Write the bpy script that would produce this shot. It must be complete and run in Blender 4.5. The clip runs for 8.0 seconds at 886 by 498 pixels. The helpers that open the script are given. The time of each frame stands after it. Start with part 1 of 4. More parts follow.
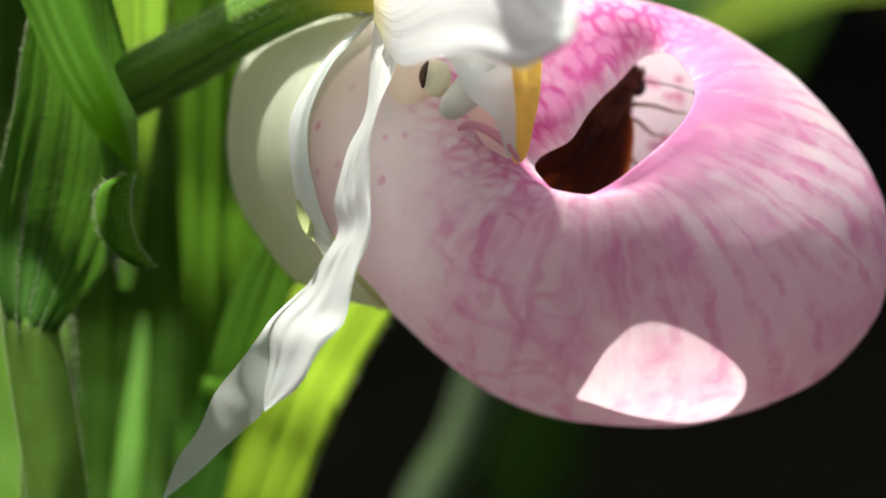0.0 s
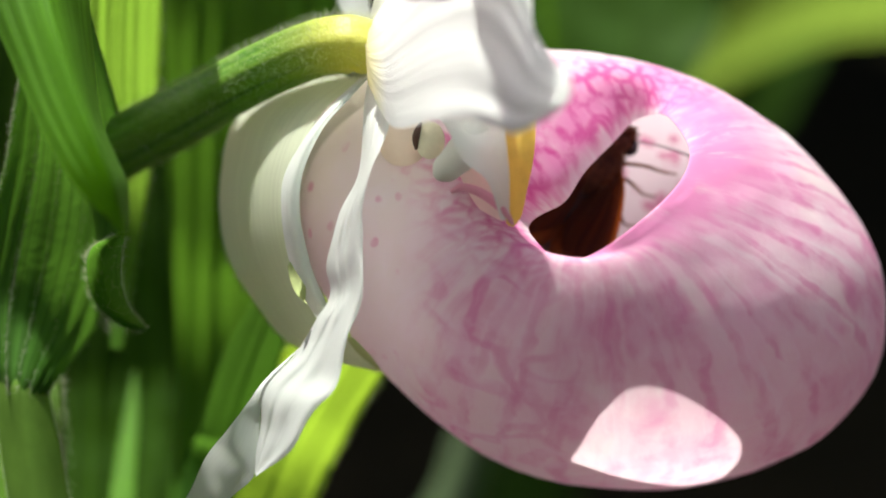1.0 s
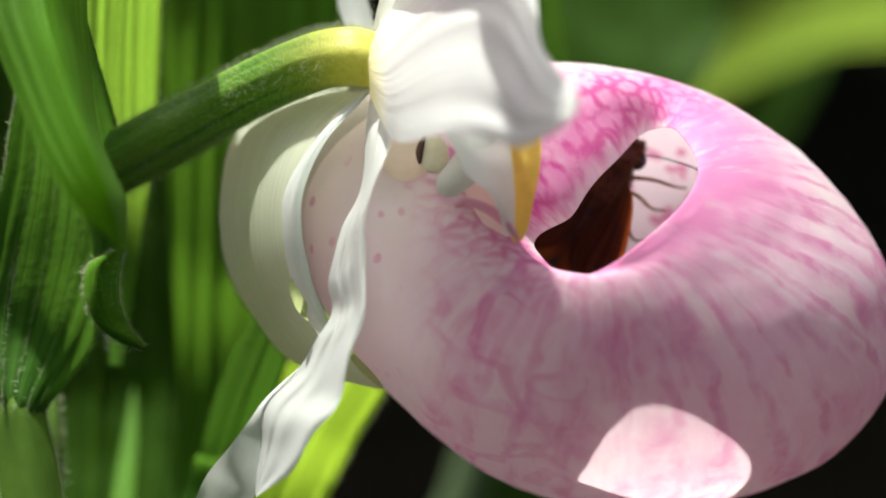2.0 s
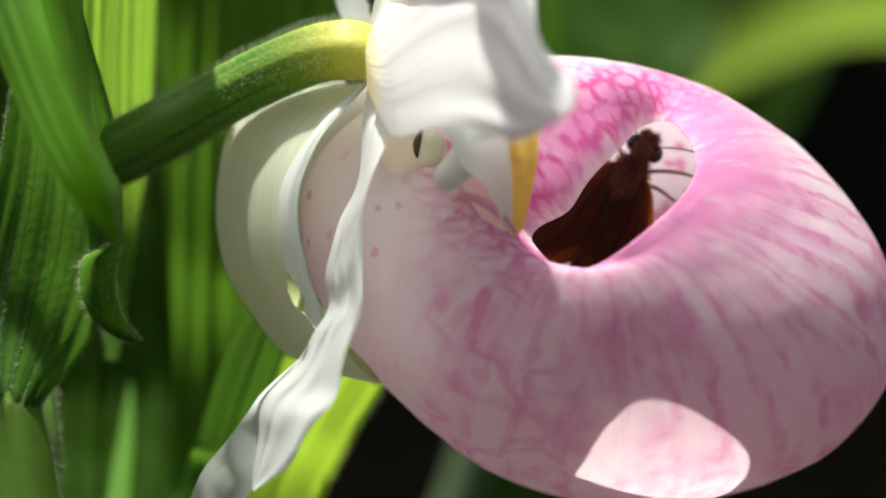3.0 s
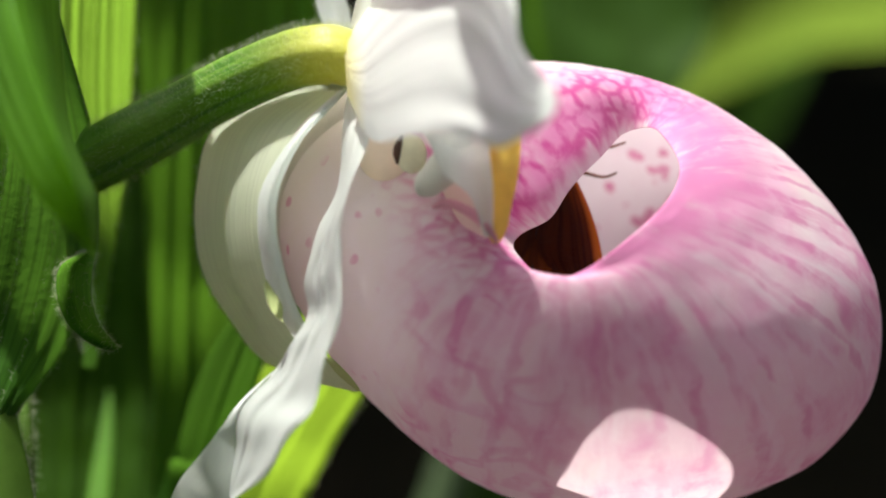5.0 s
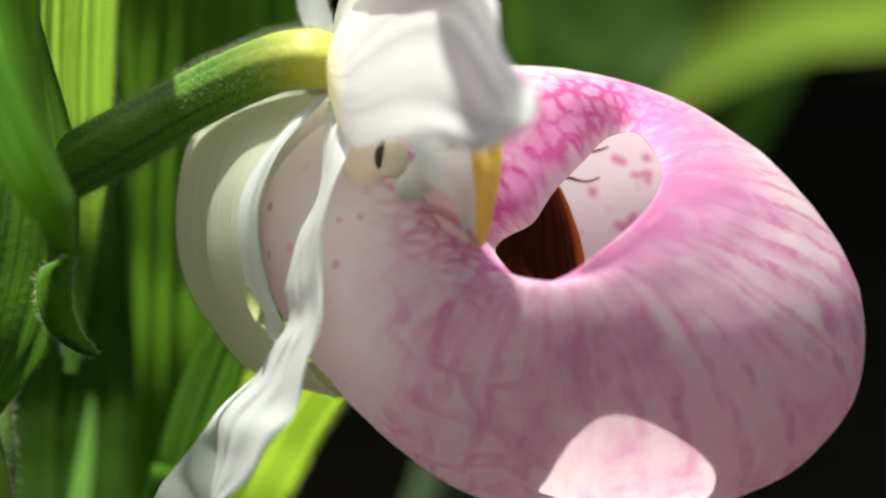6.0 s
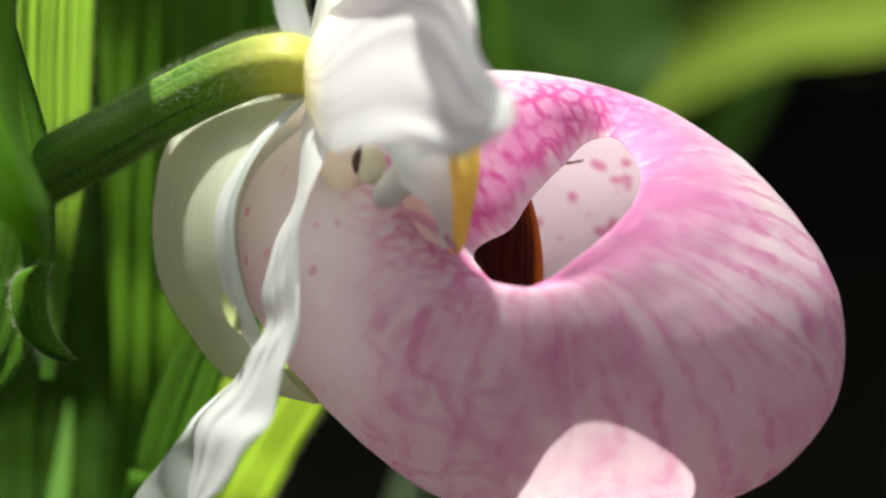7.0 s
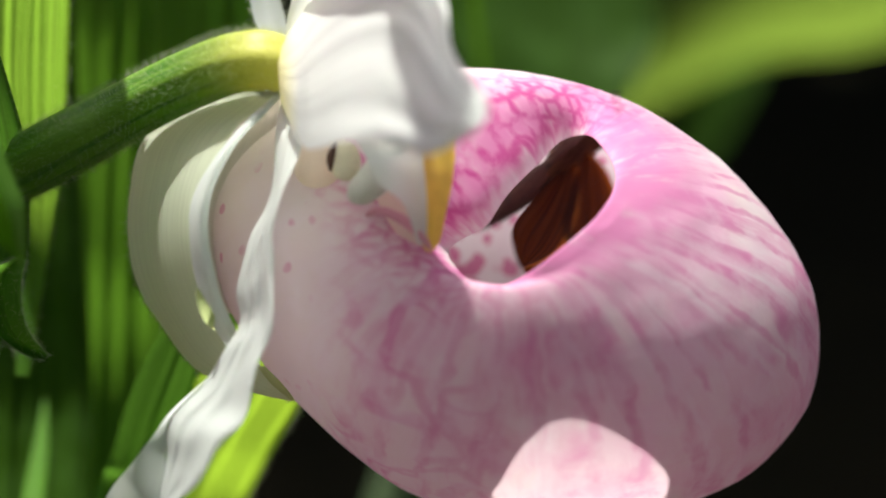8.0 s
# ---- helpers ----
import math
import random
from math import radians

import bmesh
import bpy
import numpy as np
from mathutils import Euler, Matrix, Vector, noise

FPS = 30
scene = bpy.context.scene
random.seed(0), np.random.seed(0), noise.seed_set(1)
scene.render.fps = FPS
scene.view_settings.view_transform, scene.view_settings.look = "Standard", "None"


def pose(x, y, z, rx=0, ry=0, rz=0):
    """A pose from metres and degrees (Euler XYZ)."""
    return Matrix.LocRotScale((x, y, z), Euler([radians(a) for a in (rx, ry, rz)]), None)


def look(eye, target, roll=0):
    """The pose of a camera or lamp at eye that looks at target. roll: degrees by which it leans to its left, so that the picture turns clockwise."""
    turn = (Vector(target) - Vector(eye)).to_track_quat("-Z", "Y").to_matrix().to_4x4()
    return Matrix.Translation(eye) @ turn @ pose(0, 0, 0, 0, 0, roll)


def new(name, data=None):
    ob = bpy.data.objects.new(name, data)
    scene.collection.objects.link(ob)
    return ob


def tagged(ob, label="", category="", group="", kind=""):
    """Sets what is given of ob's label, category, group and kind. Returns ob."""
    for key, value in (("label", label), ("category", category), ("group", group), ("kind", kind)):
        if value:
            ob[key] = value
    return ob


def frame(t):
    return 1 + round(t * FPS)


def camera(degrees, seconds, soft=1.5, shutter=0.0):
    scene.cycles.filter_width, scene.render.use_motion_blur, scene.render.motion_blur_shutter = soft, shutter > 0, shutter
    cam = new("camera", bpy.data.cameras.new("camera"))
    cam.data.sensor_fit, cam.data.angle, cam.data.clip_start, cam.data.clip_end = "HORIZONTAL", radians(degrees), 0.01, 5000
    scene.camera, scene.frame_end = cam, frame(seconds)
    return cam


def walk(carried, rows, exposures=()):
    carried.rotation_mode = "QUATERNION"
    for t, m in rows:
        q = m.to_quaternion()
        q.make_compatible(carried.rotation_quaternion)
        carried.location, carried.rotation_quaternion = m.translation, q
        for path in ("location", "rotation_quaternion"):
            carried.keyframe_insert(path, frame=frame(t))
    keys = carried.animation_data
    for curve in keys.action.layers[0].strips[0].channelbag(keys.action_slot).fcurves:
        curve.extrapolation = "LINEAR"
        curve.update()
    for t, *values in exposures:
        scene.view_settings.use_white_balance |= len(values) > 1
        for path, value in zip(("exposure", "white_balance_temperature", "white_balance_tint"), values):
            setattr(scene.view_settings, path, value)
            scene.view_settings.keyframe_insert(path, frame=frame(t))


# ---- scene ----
cam = camera(24.0, 8.0, soft=1.8, shutter=0.5)
cam.data.dof.use_dof = True
cam.data.dof.focus_distance = 0.160
cam.data.dof.aperture_fstop = 14.5

# The flower's own frame: x across, y away from the viewer, z up, in mm, tipped 15 degrees.
MM = 0.001
TIP = Matrix.Translation((0, 0, 0.42)) @ pose(0, 0, 0, -15)
AWAY = 167.8   # viewer to the flower's middle, mm
UNIT = 0.0455  # one step of the plan, mm


def glide(s, roll, h, v):
    """The viewer's pose when the flower's middle stands h, v steps off the line of sight and is s times its usual size."""
    m = UNIT / s * MM
    return TIP @ look((-0.35 * h * m, -AWAY / s * MM, 0.35 * v * m), (-h * m, 0, v * m), roll)


walk(cam, [(t, glide(*row)) for t, *row in (
    (0, 0.9702, -0.09, 15.0, -126.5), (0.5, 0.9724, -0.08, -1.0, -87.3), (1, 0.9770, -0.02, 3.3, -19.2),
    (1.5, 0.9876, -0.04, 10.5, 7.6), (3, 0.9972, -0.03, 5.7, -2.3), (3.5, 1.0, 0.0, 0.0, 0.0),
    (4, 1.0011, 0.06, -7.1, 3.1), (4.5, 1.0049, 0.08, -16.1, 6.0), (6, 1.0108, 0.09, -59.6, 19.3),
    (6.5, 1.0143, 0.08, -78.4, 24.2), (7, 1.0165, 0.10, -98.3, 29.4), (7.5, 1.0162, 0.13, -120.4, 31.0),
    (8, 1.0161, 0.20, -142.1, 25.1))], exposures=((0, 1.24), (1.5, 1.2), (3, 1.08), (8, 1.06)))

# ---- light ----
SUN = (TIP.to_3x3() @ Vector((-0.185, -0.12, 0.97))).normalized()
world = bpy.data.worlds.new("sky")
scene.world = world
world.use_nodes = True
wn = world.node_tree.nodes
sky = wn.new("ShaderNodeTexSky")
sky.sky_type, sky.sun_disc = "NISHITA", False
sky.air_density, sky.dust_density, sky.ozone_density = 0.6, 4.0, 0.5
sky.sun_elevation = math.asin(SUN.z)
sky.sun_rotation = math.atan2(SUN.x, SUN.y)
wn["Background"].inputs["Strength"].default_value = 0.12
world.node_tree.links.new(sky.outputs[0], wn["Background"].inputs["Color"])
lamp = bpy.data.lights.new("sun", "SUN")
lamp.energy, lamp.angle, lamp.color = 5.0, radians(1.0), (1.0, 0.985, 0.89)
sun_lamp = new("sun", lamp)
sun_lamp.matrix_world = look(SUN * 5, (0, 0, 0))


# ---- materials ----
def nodes_of(name):
    m = bpy.data.materials.new(name)
    m.use_nodes = True
    return m, m.node_tree.nodes, m.node_tree.links


def mix(n, l, fac, a, b):
    """A colour mix; fac, a and b are sockets or values."""
    k = n.new("ShaderNodeMix")
    k.data_type = "RGBA"
    for socket, value in ((k.inputs[0], fac), (k.inputs[6], a), (k.inputs[7], b)):
        if isinstance(value, bpy.types.NodeSocket):
            l.new(value, socket)
        else:
            socket.default_value = (*value, 1) if isinstance(value, tuple) else value
    return k.outputs[2]


def ramp(n, l, value, lo, hi):
    k = n.new("ShaderNodeMapRange")
    k.interpolation_type = "SMOOTHSTEP"
    k.inputs["From Min"].default_value, k.inputs["From Max"].default_value = lo, hi
    l.new(value, k.inputs["Value"])
    return k.outputs[0]


def grain(n, l, vector, scale, detail=3.0, stretch=None, rough=0.55, warp=0.0):
    if stretch:
        k = n.new("ShaderNodeMapping")
        k.inputs["Scale"].default_value = stretch
        l.new(vector, k.inputs["Vector"])
        vector = k.outputs[0]
    t = n.new("ShaderNodeTexNoise")
    t.inputs["Scale"].default_value, t.inputs["Detail"].default_value = scale, detail
    t.inputs["Roughness"].default_value, t.inputs["Distortion"].default_value = rough, warp
    l.new(vector, t.inputs["Vector"])
    return t.outputs[0]


def attribute(n, name):
    k = n.new("ShaderNodeAttribute")
    k.attribute_name = name
    return k.outputs["Vector"]


def thin(n, l, colour, through_colour, share, rough=0.5, bump=None, strength=0.3, spec=0.3):
    """A thin living sheet: gloss and colour on both faces, and light that comes through."""
    p = n["Principled BSDF"]
    t = n.new("ShaderNodeBsdfTranslucent")
    k = n.new("ShaderNodeMixShader")
    k.inputs[0].default_value = share
    for c, socket in ((colour, p.inputs["Base Color"]), (through_colour, t.inputs["Color"])):
        if isinstance(c, bpy.types.NodeSocket):
            l.new(c, socket)
        else:
            socket.default_value = (*c, 1)
    p.inputs["Roughness"].default_value = rough
    p.inputs["Specular IOR Level"].default_value = spec
    if bump is not None:
        b = n.new("ShaderNodeBump")
        b.inputs["Strength"].default_value, b.inputs["Distance"].default_value = strength, 0.0004
        l.new(bump, b.inputs["Height"])
        l.new(b.outputs[0], p.inputs["Normal"])
        l.new(b.outputs[0], t.inputs["Normal"])
    l.new(p.outputs[0], k.inputs[1])
    l.new(t.outputs[0], k.inputs[2])
    l.new(k.outputs[0], n["Material Output"].inputs["Surface"])


def times(n, l, a, c):
    k = n.new("ShaderNodeMath")
    k.operation = "MULTIPLY"
    for socket, value in zip(k.inputs, (a, c)):
        if isinstance(value, bpy.types.NodeSocket):
            l.new(value, socket)
        else:
            socket.default_value = value
    return k.outputs[0]


def cells(n, l, vector, scale, feature="DISTANCE_TO_EDGE"):
    k = n.new("ShaderNodeTexVoronoi")
    k.feature = feature
    k.inputs["Scale"].default_value = scale
    l.new(vector, k.inputs["Vector"])
    return k.outputs["Distance"]


def flat_cells(n, l, vector, scale, feature="DISTANCE_TO_EDGE"):
    k = n.new("ShaderNodeTexVoronoi")
    k.voronoi_dimensions = "2D"
    k.feature = feature
    k.inputs["Scale"].default_value = scale
    l.new(vector, k.inputs["Vector"])
    return k.outputs["Distance"]


def shifted(n, l, vector, place, scale, amount):
    """vector pushed about by a slow noise over place."""
    wob = n.new("ShaderNodeTexNoise")
    wob.inputs["Scale"].default_value = scale
    l.new(place, wob.inputs["Vector"])
    k = n.new("ShaderNodeVectorMath")
    k.operation = "MULTIPLY_ADD"
    l.new(wob.outputs["Color"], k.inputs[0])
    k.inputs[1].default_value = amount
    l.new(vector, k.inputs[2])
    return k.outputs[0]


def contour(n, l, value, wide):
    """A line where value passes one half."""
    k = n.new("ShaderNodeMath")
    k.operation = "SUBTRACT"
    l.new(value, k.inputs[0])
    k.inputs[1].default_value = 0.5
    size = n.new("ShaderNodeMath")
    size.operation = "ABSOLUTE"
    l.new(k.outputs[0], size.inputs[0])
    return ramp(n, l, size.outputs[0], wide, wide * 0.15)


def less(n, l, a):
    k = n.new("ShaderNodeMath")
    k.operation = "SUBTRACT"
    k.inputs[0].default_value = 1.0
    l.new(a, k.inputs[1])
    return k.outputs[0]


def more(n, l, a, c):
    """The larger of two values."""
    k = n.new("ShaderNodeMath")
    k.operation = "MAXIMUM"
    l.new(a, k.inputs[0])
    l.new(c, k.inputs[1])
    return k.outputs[0]


def pouch_material():
    m, n, l = nodes_of("pink_veined_petal")
    vein = attribute(n, "vein")    # cos, sin round the mouth and the way down from it
    place = n.new("ShaderNodeTexCoord").outputs["Object"]
    sep, rim = n.new("ShaderNodeSeparateXYZ"), n.new("ShaderNodeSeparateXYZ")
    l.new(attribute(n, "side"), sep.inputs[0])
    l.new(attribute(n, "rim"), rim.inputs[0])
    right, streaky, spotted = sep.outputs
    pale, pink, deep = (0.77, 0.705, 0.74), (0.62, 0.22, 0.42), (0.56, 0.055, 0.28)
    soft_vein = shifted(n, l, vein, place, 150, (0.14, 0.14, 0.0))
    warped = shifted(n, l, place, place, 260, (0.002, 0.002, 0.002))
    # ground colour: whitish towards the stalk, blushed over the belly
    blush = ramp(n, l, grain(n, l, place, 120, 3), 0.36, 0.66)
    col = mix(n, l, times(n, l, blush, right), (0.75, 0.69, 0.675), (0.75, 0.54, 0.645))
    # broad soft streaks that run down from the mouth
    broad = ramp(n, l, grain(n, l, soft_vein, 4.4, 3, (1, 1, 0.10), 0.5, 0.1), 0.44, 0.66)
    col = mix(n, l, times(n, l, times(n, l, broad, 0.42), streaky), col, pink)
    fine = ramp(n, l, grain(n, l, soft_vein, 13.0, 4, (1, 1, 0.07), 0.6, 0.2), 0.50, 0.72)
    col = mix(n, l, times(n, l, times(n, l, fine, 0.5), streaky), col, pink)
    light = ramp(n, l, grain(n, l, soft_vein, 8.0, 4, (1, 1, 0.14), 0.6, 0.3), 0.50, 0.70)
    col = mix(n, l, times(n, l, light, times(n, l, right, 0.68)), col, pale)
    # thin vessels down the belly, looping ones near the stalk
    vessel = contour(n, l, grain(n, l, soft_vein, 3.6, 2, (1, 1, 0.12), 0.5, 0.1), 0.07)
    patchy = ramp(n, l, grain(n, l, place, 150, 3), 0.40, 0.62)
    col = mix(n, l, times(n, l, times(n, l, vessel, patchy), times(n, l, streaky, 0.95)), col, pink)
    # separate long veins
    across = n.new("ShaderNodeSeparateXYZ")
    l.new(shifted(n, l, shifted(n, l, attribute(n, "mouth"), place, 110, (1.0, 0, 0)), place, 420, (0.7, 0, 0)), across.inputs[0])
    wave = n.new("ShaderNodeMath")
    wave.operation = "SINE"
    l.new(times(n, l, across.outputs[0], 4.6), wave.inputs[0])
    long_vein = ramp(n, l, wave.outputs[0], 0.3, 1.0)
    strong = ramp(n, l, grain(n, l, soft_vein, 9.0, 3, (1, 1, 0.35), 0.5, 0.1), 0.32, 0.56)
    col = mix(n, l, times(n, l, times(n, l, long_vein, strong), times(n, l, streaky, 0.75)), col, (0.60, 0.20, 0.40))
    loop = contour(n, l, grain(n, l, warped, 135, 0, None, 0.4, 0.5), 0.06)
    loop = more(n, l, loop, contour(n, l, grain(n, l, warped, 215, 0, None, 0.4, 0.4), 0.075))
    loopy = times(n, l, times(n, l, loop, ramp(n, l, grain(n, l, place, 130, 2), 0.36, 0.54)), less(n, l, times(n, l, right, 0.85)))
    col = mix(n, l, times(n, l, times(n, l, loopy, ramp(n, l, streaky, 0.1, 0.4)), 0.66), col, pink)
    # fine whitish bloom
    bloom = ramp(n, l, grain(n, l, warped, 380, 4), 0.42, 0.64)
    col = mix(n, l, times(n, l, bloom, 0.4), col, pale)
    # saturated rim with a net of magenta veins
    col = mix(n, l, times(n, l, rim.outputs[0], ramp(n, l, grain(n, l, soft_vein, 7.0, 4, (1, 1, 0.8), 0.6, 0.3), 0.10, 0.54)), col, (0.70, 0.255, 0.49))
    col = mix(n, l, times(n, l, light, times(n, l, less(n, l, times(n, l, rim.outputs[0], 0.75)), 0.42)), col, pale)
    mouth = shifted(n, l, attribute(n, "mouth"), place, 420, (1.1, 1.1, 0.0))
    stretch = n.new("ShaderNodeMapping")
    stretch.inputs["Scale"].default_value = (0.85, 0.50, 1)
    l.new(mouth, stretch.inputs["Vector"])
    net = ramp(n, l, flat_cells(n, l, stretch.outputs[0], 1.0), 0.34, 0.03)
    broken = ramp(n, l, grain(n, l, place, 520, 3), 0.28, 0.56)
    col = mix(n, l, times(n, l, times(n, l, net, broken), times(n, l, rim.outputs[1], 0.85)), col, deep)
    # round spots inside
    size = grain(n, l, place, 300, 1)
    dist = n.new("ShaderNodeMath")
    dist.operation = "SUBTRACT"
    l.new(size, dist.inputs[0])
    l.new(cells(n, l, warped, 560, "F1"), dist.inputs[1])
    col = mix(n, l, times(n, l, spotted, 0.6), col, (0.72, 0.66, 0.72))
    dots = ramp(n, l, dist.outputs[0], 0.12, 0.22)
    fleck = ramp(n, l, cells(n, l, warped, 420, "F1"), 0.24, 0.14)
    col = mix(n, l, times(n, l, times(n, l, fleck, patchy), times(n, l, rim.outputs[2], 0.7)), col, (0.62, 0.22, 0.40))
    col = mix(n, l, times(n, l, dots, times(n, l, spotted, 0.85)), col, (0.52, 0.07, 0.24))
    thin(n, l, col, mix(n, l, times(n, l, right, 0.5), col, (0.71, 0.49, 0.57)), 0.5, 0.5, grain(n, l, place, 700, 3), 0.10, 0.13)
    return m


def petal_material(name, colour, through_colour, share=0.5, veins=0.9, base=None):
    m, n, l = nodes_of(name)
    along = attribute(n, "along")
    line = ramp(n, l, grain(n, l, along, 14, 3, (1, 0.12, 1)), 0.4, 0.7)
    col = mix(n, l, line, colour, tuple(c * veins for c in colour))
    if base:
        sep = n.new("ShaderNodeSeparateXYZ")
        l.new(along, sep.inputs[0])
        near = ramp(n, l, sep.outputs[1], 0.13, 0.0)
        col, through_colour = mix(n, l, near, col, base), mix(n, l, near, through_colour, base)
    thin(n, l, col, through_colour, share, 0.5, grain(n, l, along, 16, 4, (1, 0.10, 1), 0.6, 0.3), 0.32)
    return m


def sheer_material():
    """A thin sepal that lets some light straight through."""
    m = petal_material("sheer_white_sepal", (0.81, 0.855, 0.825), (0.94, 0.98, 0.945), 0.62)
    n, l = m.node_tree.nodes, m.node_tree.links
    k, clear = n.new("ShaderNodeMixShader"), n.new("ShaderNodeBsdfTransparent")
    k.inputs[0].default_value = 0.05
    out = n["Material Output"].inputs["Surface"]
    l.new(out.links[0].from_socket, k.inputs[1])
    l.new(clear.outputs[0], k.inputs[2])
    l.new(k.outputs[0], out)
    return m


def leaf_material(name, colour, through_colour, share=0.5, lines=26):
    m, n, l = nodes_of(name)
    along = attribute(n, "along")
    place = n.new("ShaderNodeTexCoord").outputs["Object"]
    line = ramp(n, l, grain(n, l, along, lines, 3, (1, 0.05, 1)), 0.38, 0.66)
    blot = ramp(n, l, grain(n, l, place, 240, 4), 0.35, 0.7)
    cells = grain(n, l, place, 1500, 3)
    dark = tuple(c * 0.6 for c in colour)
    col = mix(n, l, line, colour, dark)
    col = mix(n, l, blot, col, mix(n, l, 0.35, col, (0.07, 0.16, 0.03)))
    thr = mix(n, l, line, through_colour, tuple(c * 0.55 for c in through_colour))
    thin(n, l, col, thr, share, 0.55, cells, 0.2, 0.09)
    return m


def solid_material(name, colour, rough=0.5, scale=800, spread=0.25, bump=0.3, share=0.0, spec=0.4):
    m, n, l = nodes_of(name)
    place = n.new("ShaderNodeTexCoord").outputs["Object"]
    g = grain(n, l, place, scale, 4)
    col = mix(n, l, ramp(n, l, g, 0.3, 0.7), colour, tuple(c * (1 - spread) for c in colour))
    thin(n, l, col, col, share, rough, grain(n, l, place, scale * 3, 3), bump, spec)
    return m


M_POUCH = pouch_material()
M_WHITE = petal_material("white_petal", (0.76, 0.81, 0.785), (0.86, 0.905, 0.875), 0.62)
M_PETAL = petal_material("white_petal_with_yellow_base", (0.86, 0.89, 0.875), (0.94, 0.98, 0.945), 0.62, 0.9, (0.85, 0.82, 0.42))
M_CREAM = petal_material("greenish_cream_sepal", (0.71, 0.77, 0.61), (0.77, 0.87, 0.60), 0.6, 0.80)
M_BLUSH = petal_material("pale_blush_petal", (0.74, 0.68, 0.66), (0.76, 0.68, 0.64), 0.5)
M_SHEER = sheer_material()
M_KEEL = petal_material("yellow_green_keel", (0.50, 0.58, 0.27), (0.54, 0.62, 0.28), 0.55)
M_PALE = solid_material("pale_waxy_petal", (0.87, 0.88, 0.84), 0.5, 300, 0.06, 0.1, 0.5, 0.2)
M_YELLOW = solid_material("yellow_petal", (1.0, 0.80, 0.15), 0.45, 500, 0.15, 0.2, 0.6)
M_PEACH = solid_material("peach_petal", (0.96, 0.87, 0.75), 0.5, 300, 0.08, 0.1, 0.6, 0.15)
M_ANTHER = solid_material("cream_anther", (0.90, 0.87, 0.68), 0.6, 900, 0.12, 0.2, 0.3, 0.1)
M_DARK = solid_material("dark_brown_slit", (0.09, 0.04, 0.025), 0.6)


def stalk_material():
    """Green flower stalk that pales to yellow where the petals spring, with faint ribs."""
    m, n, l = nodes_of("yellow_green_stalk")
    along = attribute(n, "along")
    sep = n.new("ShaderNodeSeparateXYZ")
    l.new(along, sep.inputs[0])
    place = n.new("ShaderNodeTexCoord").outputs["Object"]
    col = mix(n, l, ramp(n, l, grain(n, l, along, 5, 3, (1, 0.15, 1)), 0.4, 0.65), (0.20, 0.37, 0.045), (0.075, 0.19, 0.03))
    col = mix(n, l, times(n, l, ramp(n, l, grain(n, l, place, 700, 3), 0.4, 0.65), 0.4), col, (0.20, 0.32, 0.06))
    col = mix(n, l, ramp(n, l, sep.outputs[1], 0.44, 0.82), col, (0.80, 0.74, 0.17))
    col = mix(n, l, ramp(n, l, sep.outputs[1], 0.8, 0.95), col, (0.84, 0.84, 0.62))
    thin(n, l, col, col, 0.38, 0.45, grain(n, l, place, 1600, 3), 0.3)
    return m


M_OVARY = stalk_material()
M_STEM = solid_material("green_stem", (0.09, 0.19, 0.02), 0.6, 300, 0.3, 0.15, 0.4)
M_SHEATH = solid_material("pale_green_sheath", (0.17, 0.33, 0.05), 0.6, 260, 0.2, 0.06, 0.35, 0.1)
M_GREY = leaf_material("grey_green_leaf", (0.12, 0.17, 0.09), (0.10, 0.155, 0.055), 0.4)
M_LEAF = leaf_material("pleated_green_leaf", (0.085, 0.23, 0.02), (0.26, 0.59, 0.042), 0.58)
M_BRIGHT = leaf_material("fresh_green_leaf", (0.12, 0.27, 0.024), (0.50, 0.78, 0.055), 0.6, 40)
M_BRACT = leaf_material("mid_green_leaf", (0.11, 0.26, 0.035), (0.36, 0.64, 0.06), 0.58, 20)
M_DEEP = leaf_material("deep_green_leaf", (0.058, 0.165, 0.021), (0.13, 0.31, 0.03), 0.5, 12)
# leaf green darkened in the colour itself, standing in for shade
M_SHADE = leaf_material("shade_darkened_leaf", (0.030, 0.078, 0.004), (0.045, 0.105, 0.006), 0.4, 20)
M_FAR = leaf_material("dull_yellow_green_leaf", (0.17, 0.26, 0.042), (0.34, 0.52, 0.07), 0.5)
M_HAIR = solid_material("pale_hair", (0.62, 0.66, 0.48), 0.4, 900, 0.1, 0.0, 0.5)


# ---- building helpers ----
def at(h, v, d):
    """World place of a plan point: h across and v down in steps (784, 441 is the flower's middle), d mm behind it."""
    k = UNIT * (1 + d / AWAY)
    return TIP @ (Vector(((h - 784) * k, d, (441 - v) * k)) * MM)


def thing(name, place, label, category, group=""):
    ob = new(name)
    ob.empty_display_size = 0.01
    ob.location = place
    return tagged(ob, label, category, group)


def part(name, bm, material, parent, label=""):
    """Links a bmesh, in world metres, as one mesh object under parent."""
    base = Vector((0, 0, 0))
    up = parent
    while up:
        base += up.location
        up = up.parent
    me = bpy.data.meshes.new(name)
    bmesh.ops.translate(bm, vec=-base, verts=bm.verts)
    bm.normal_update()
    bm.to_mesh(me)
    bm.free()
    for f in me.polygons:
        f.use_smooth = True
    me.materials.append(material)
    ob = new(name, me)
    ob.parent = parent
    return tagged(ob, label)


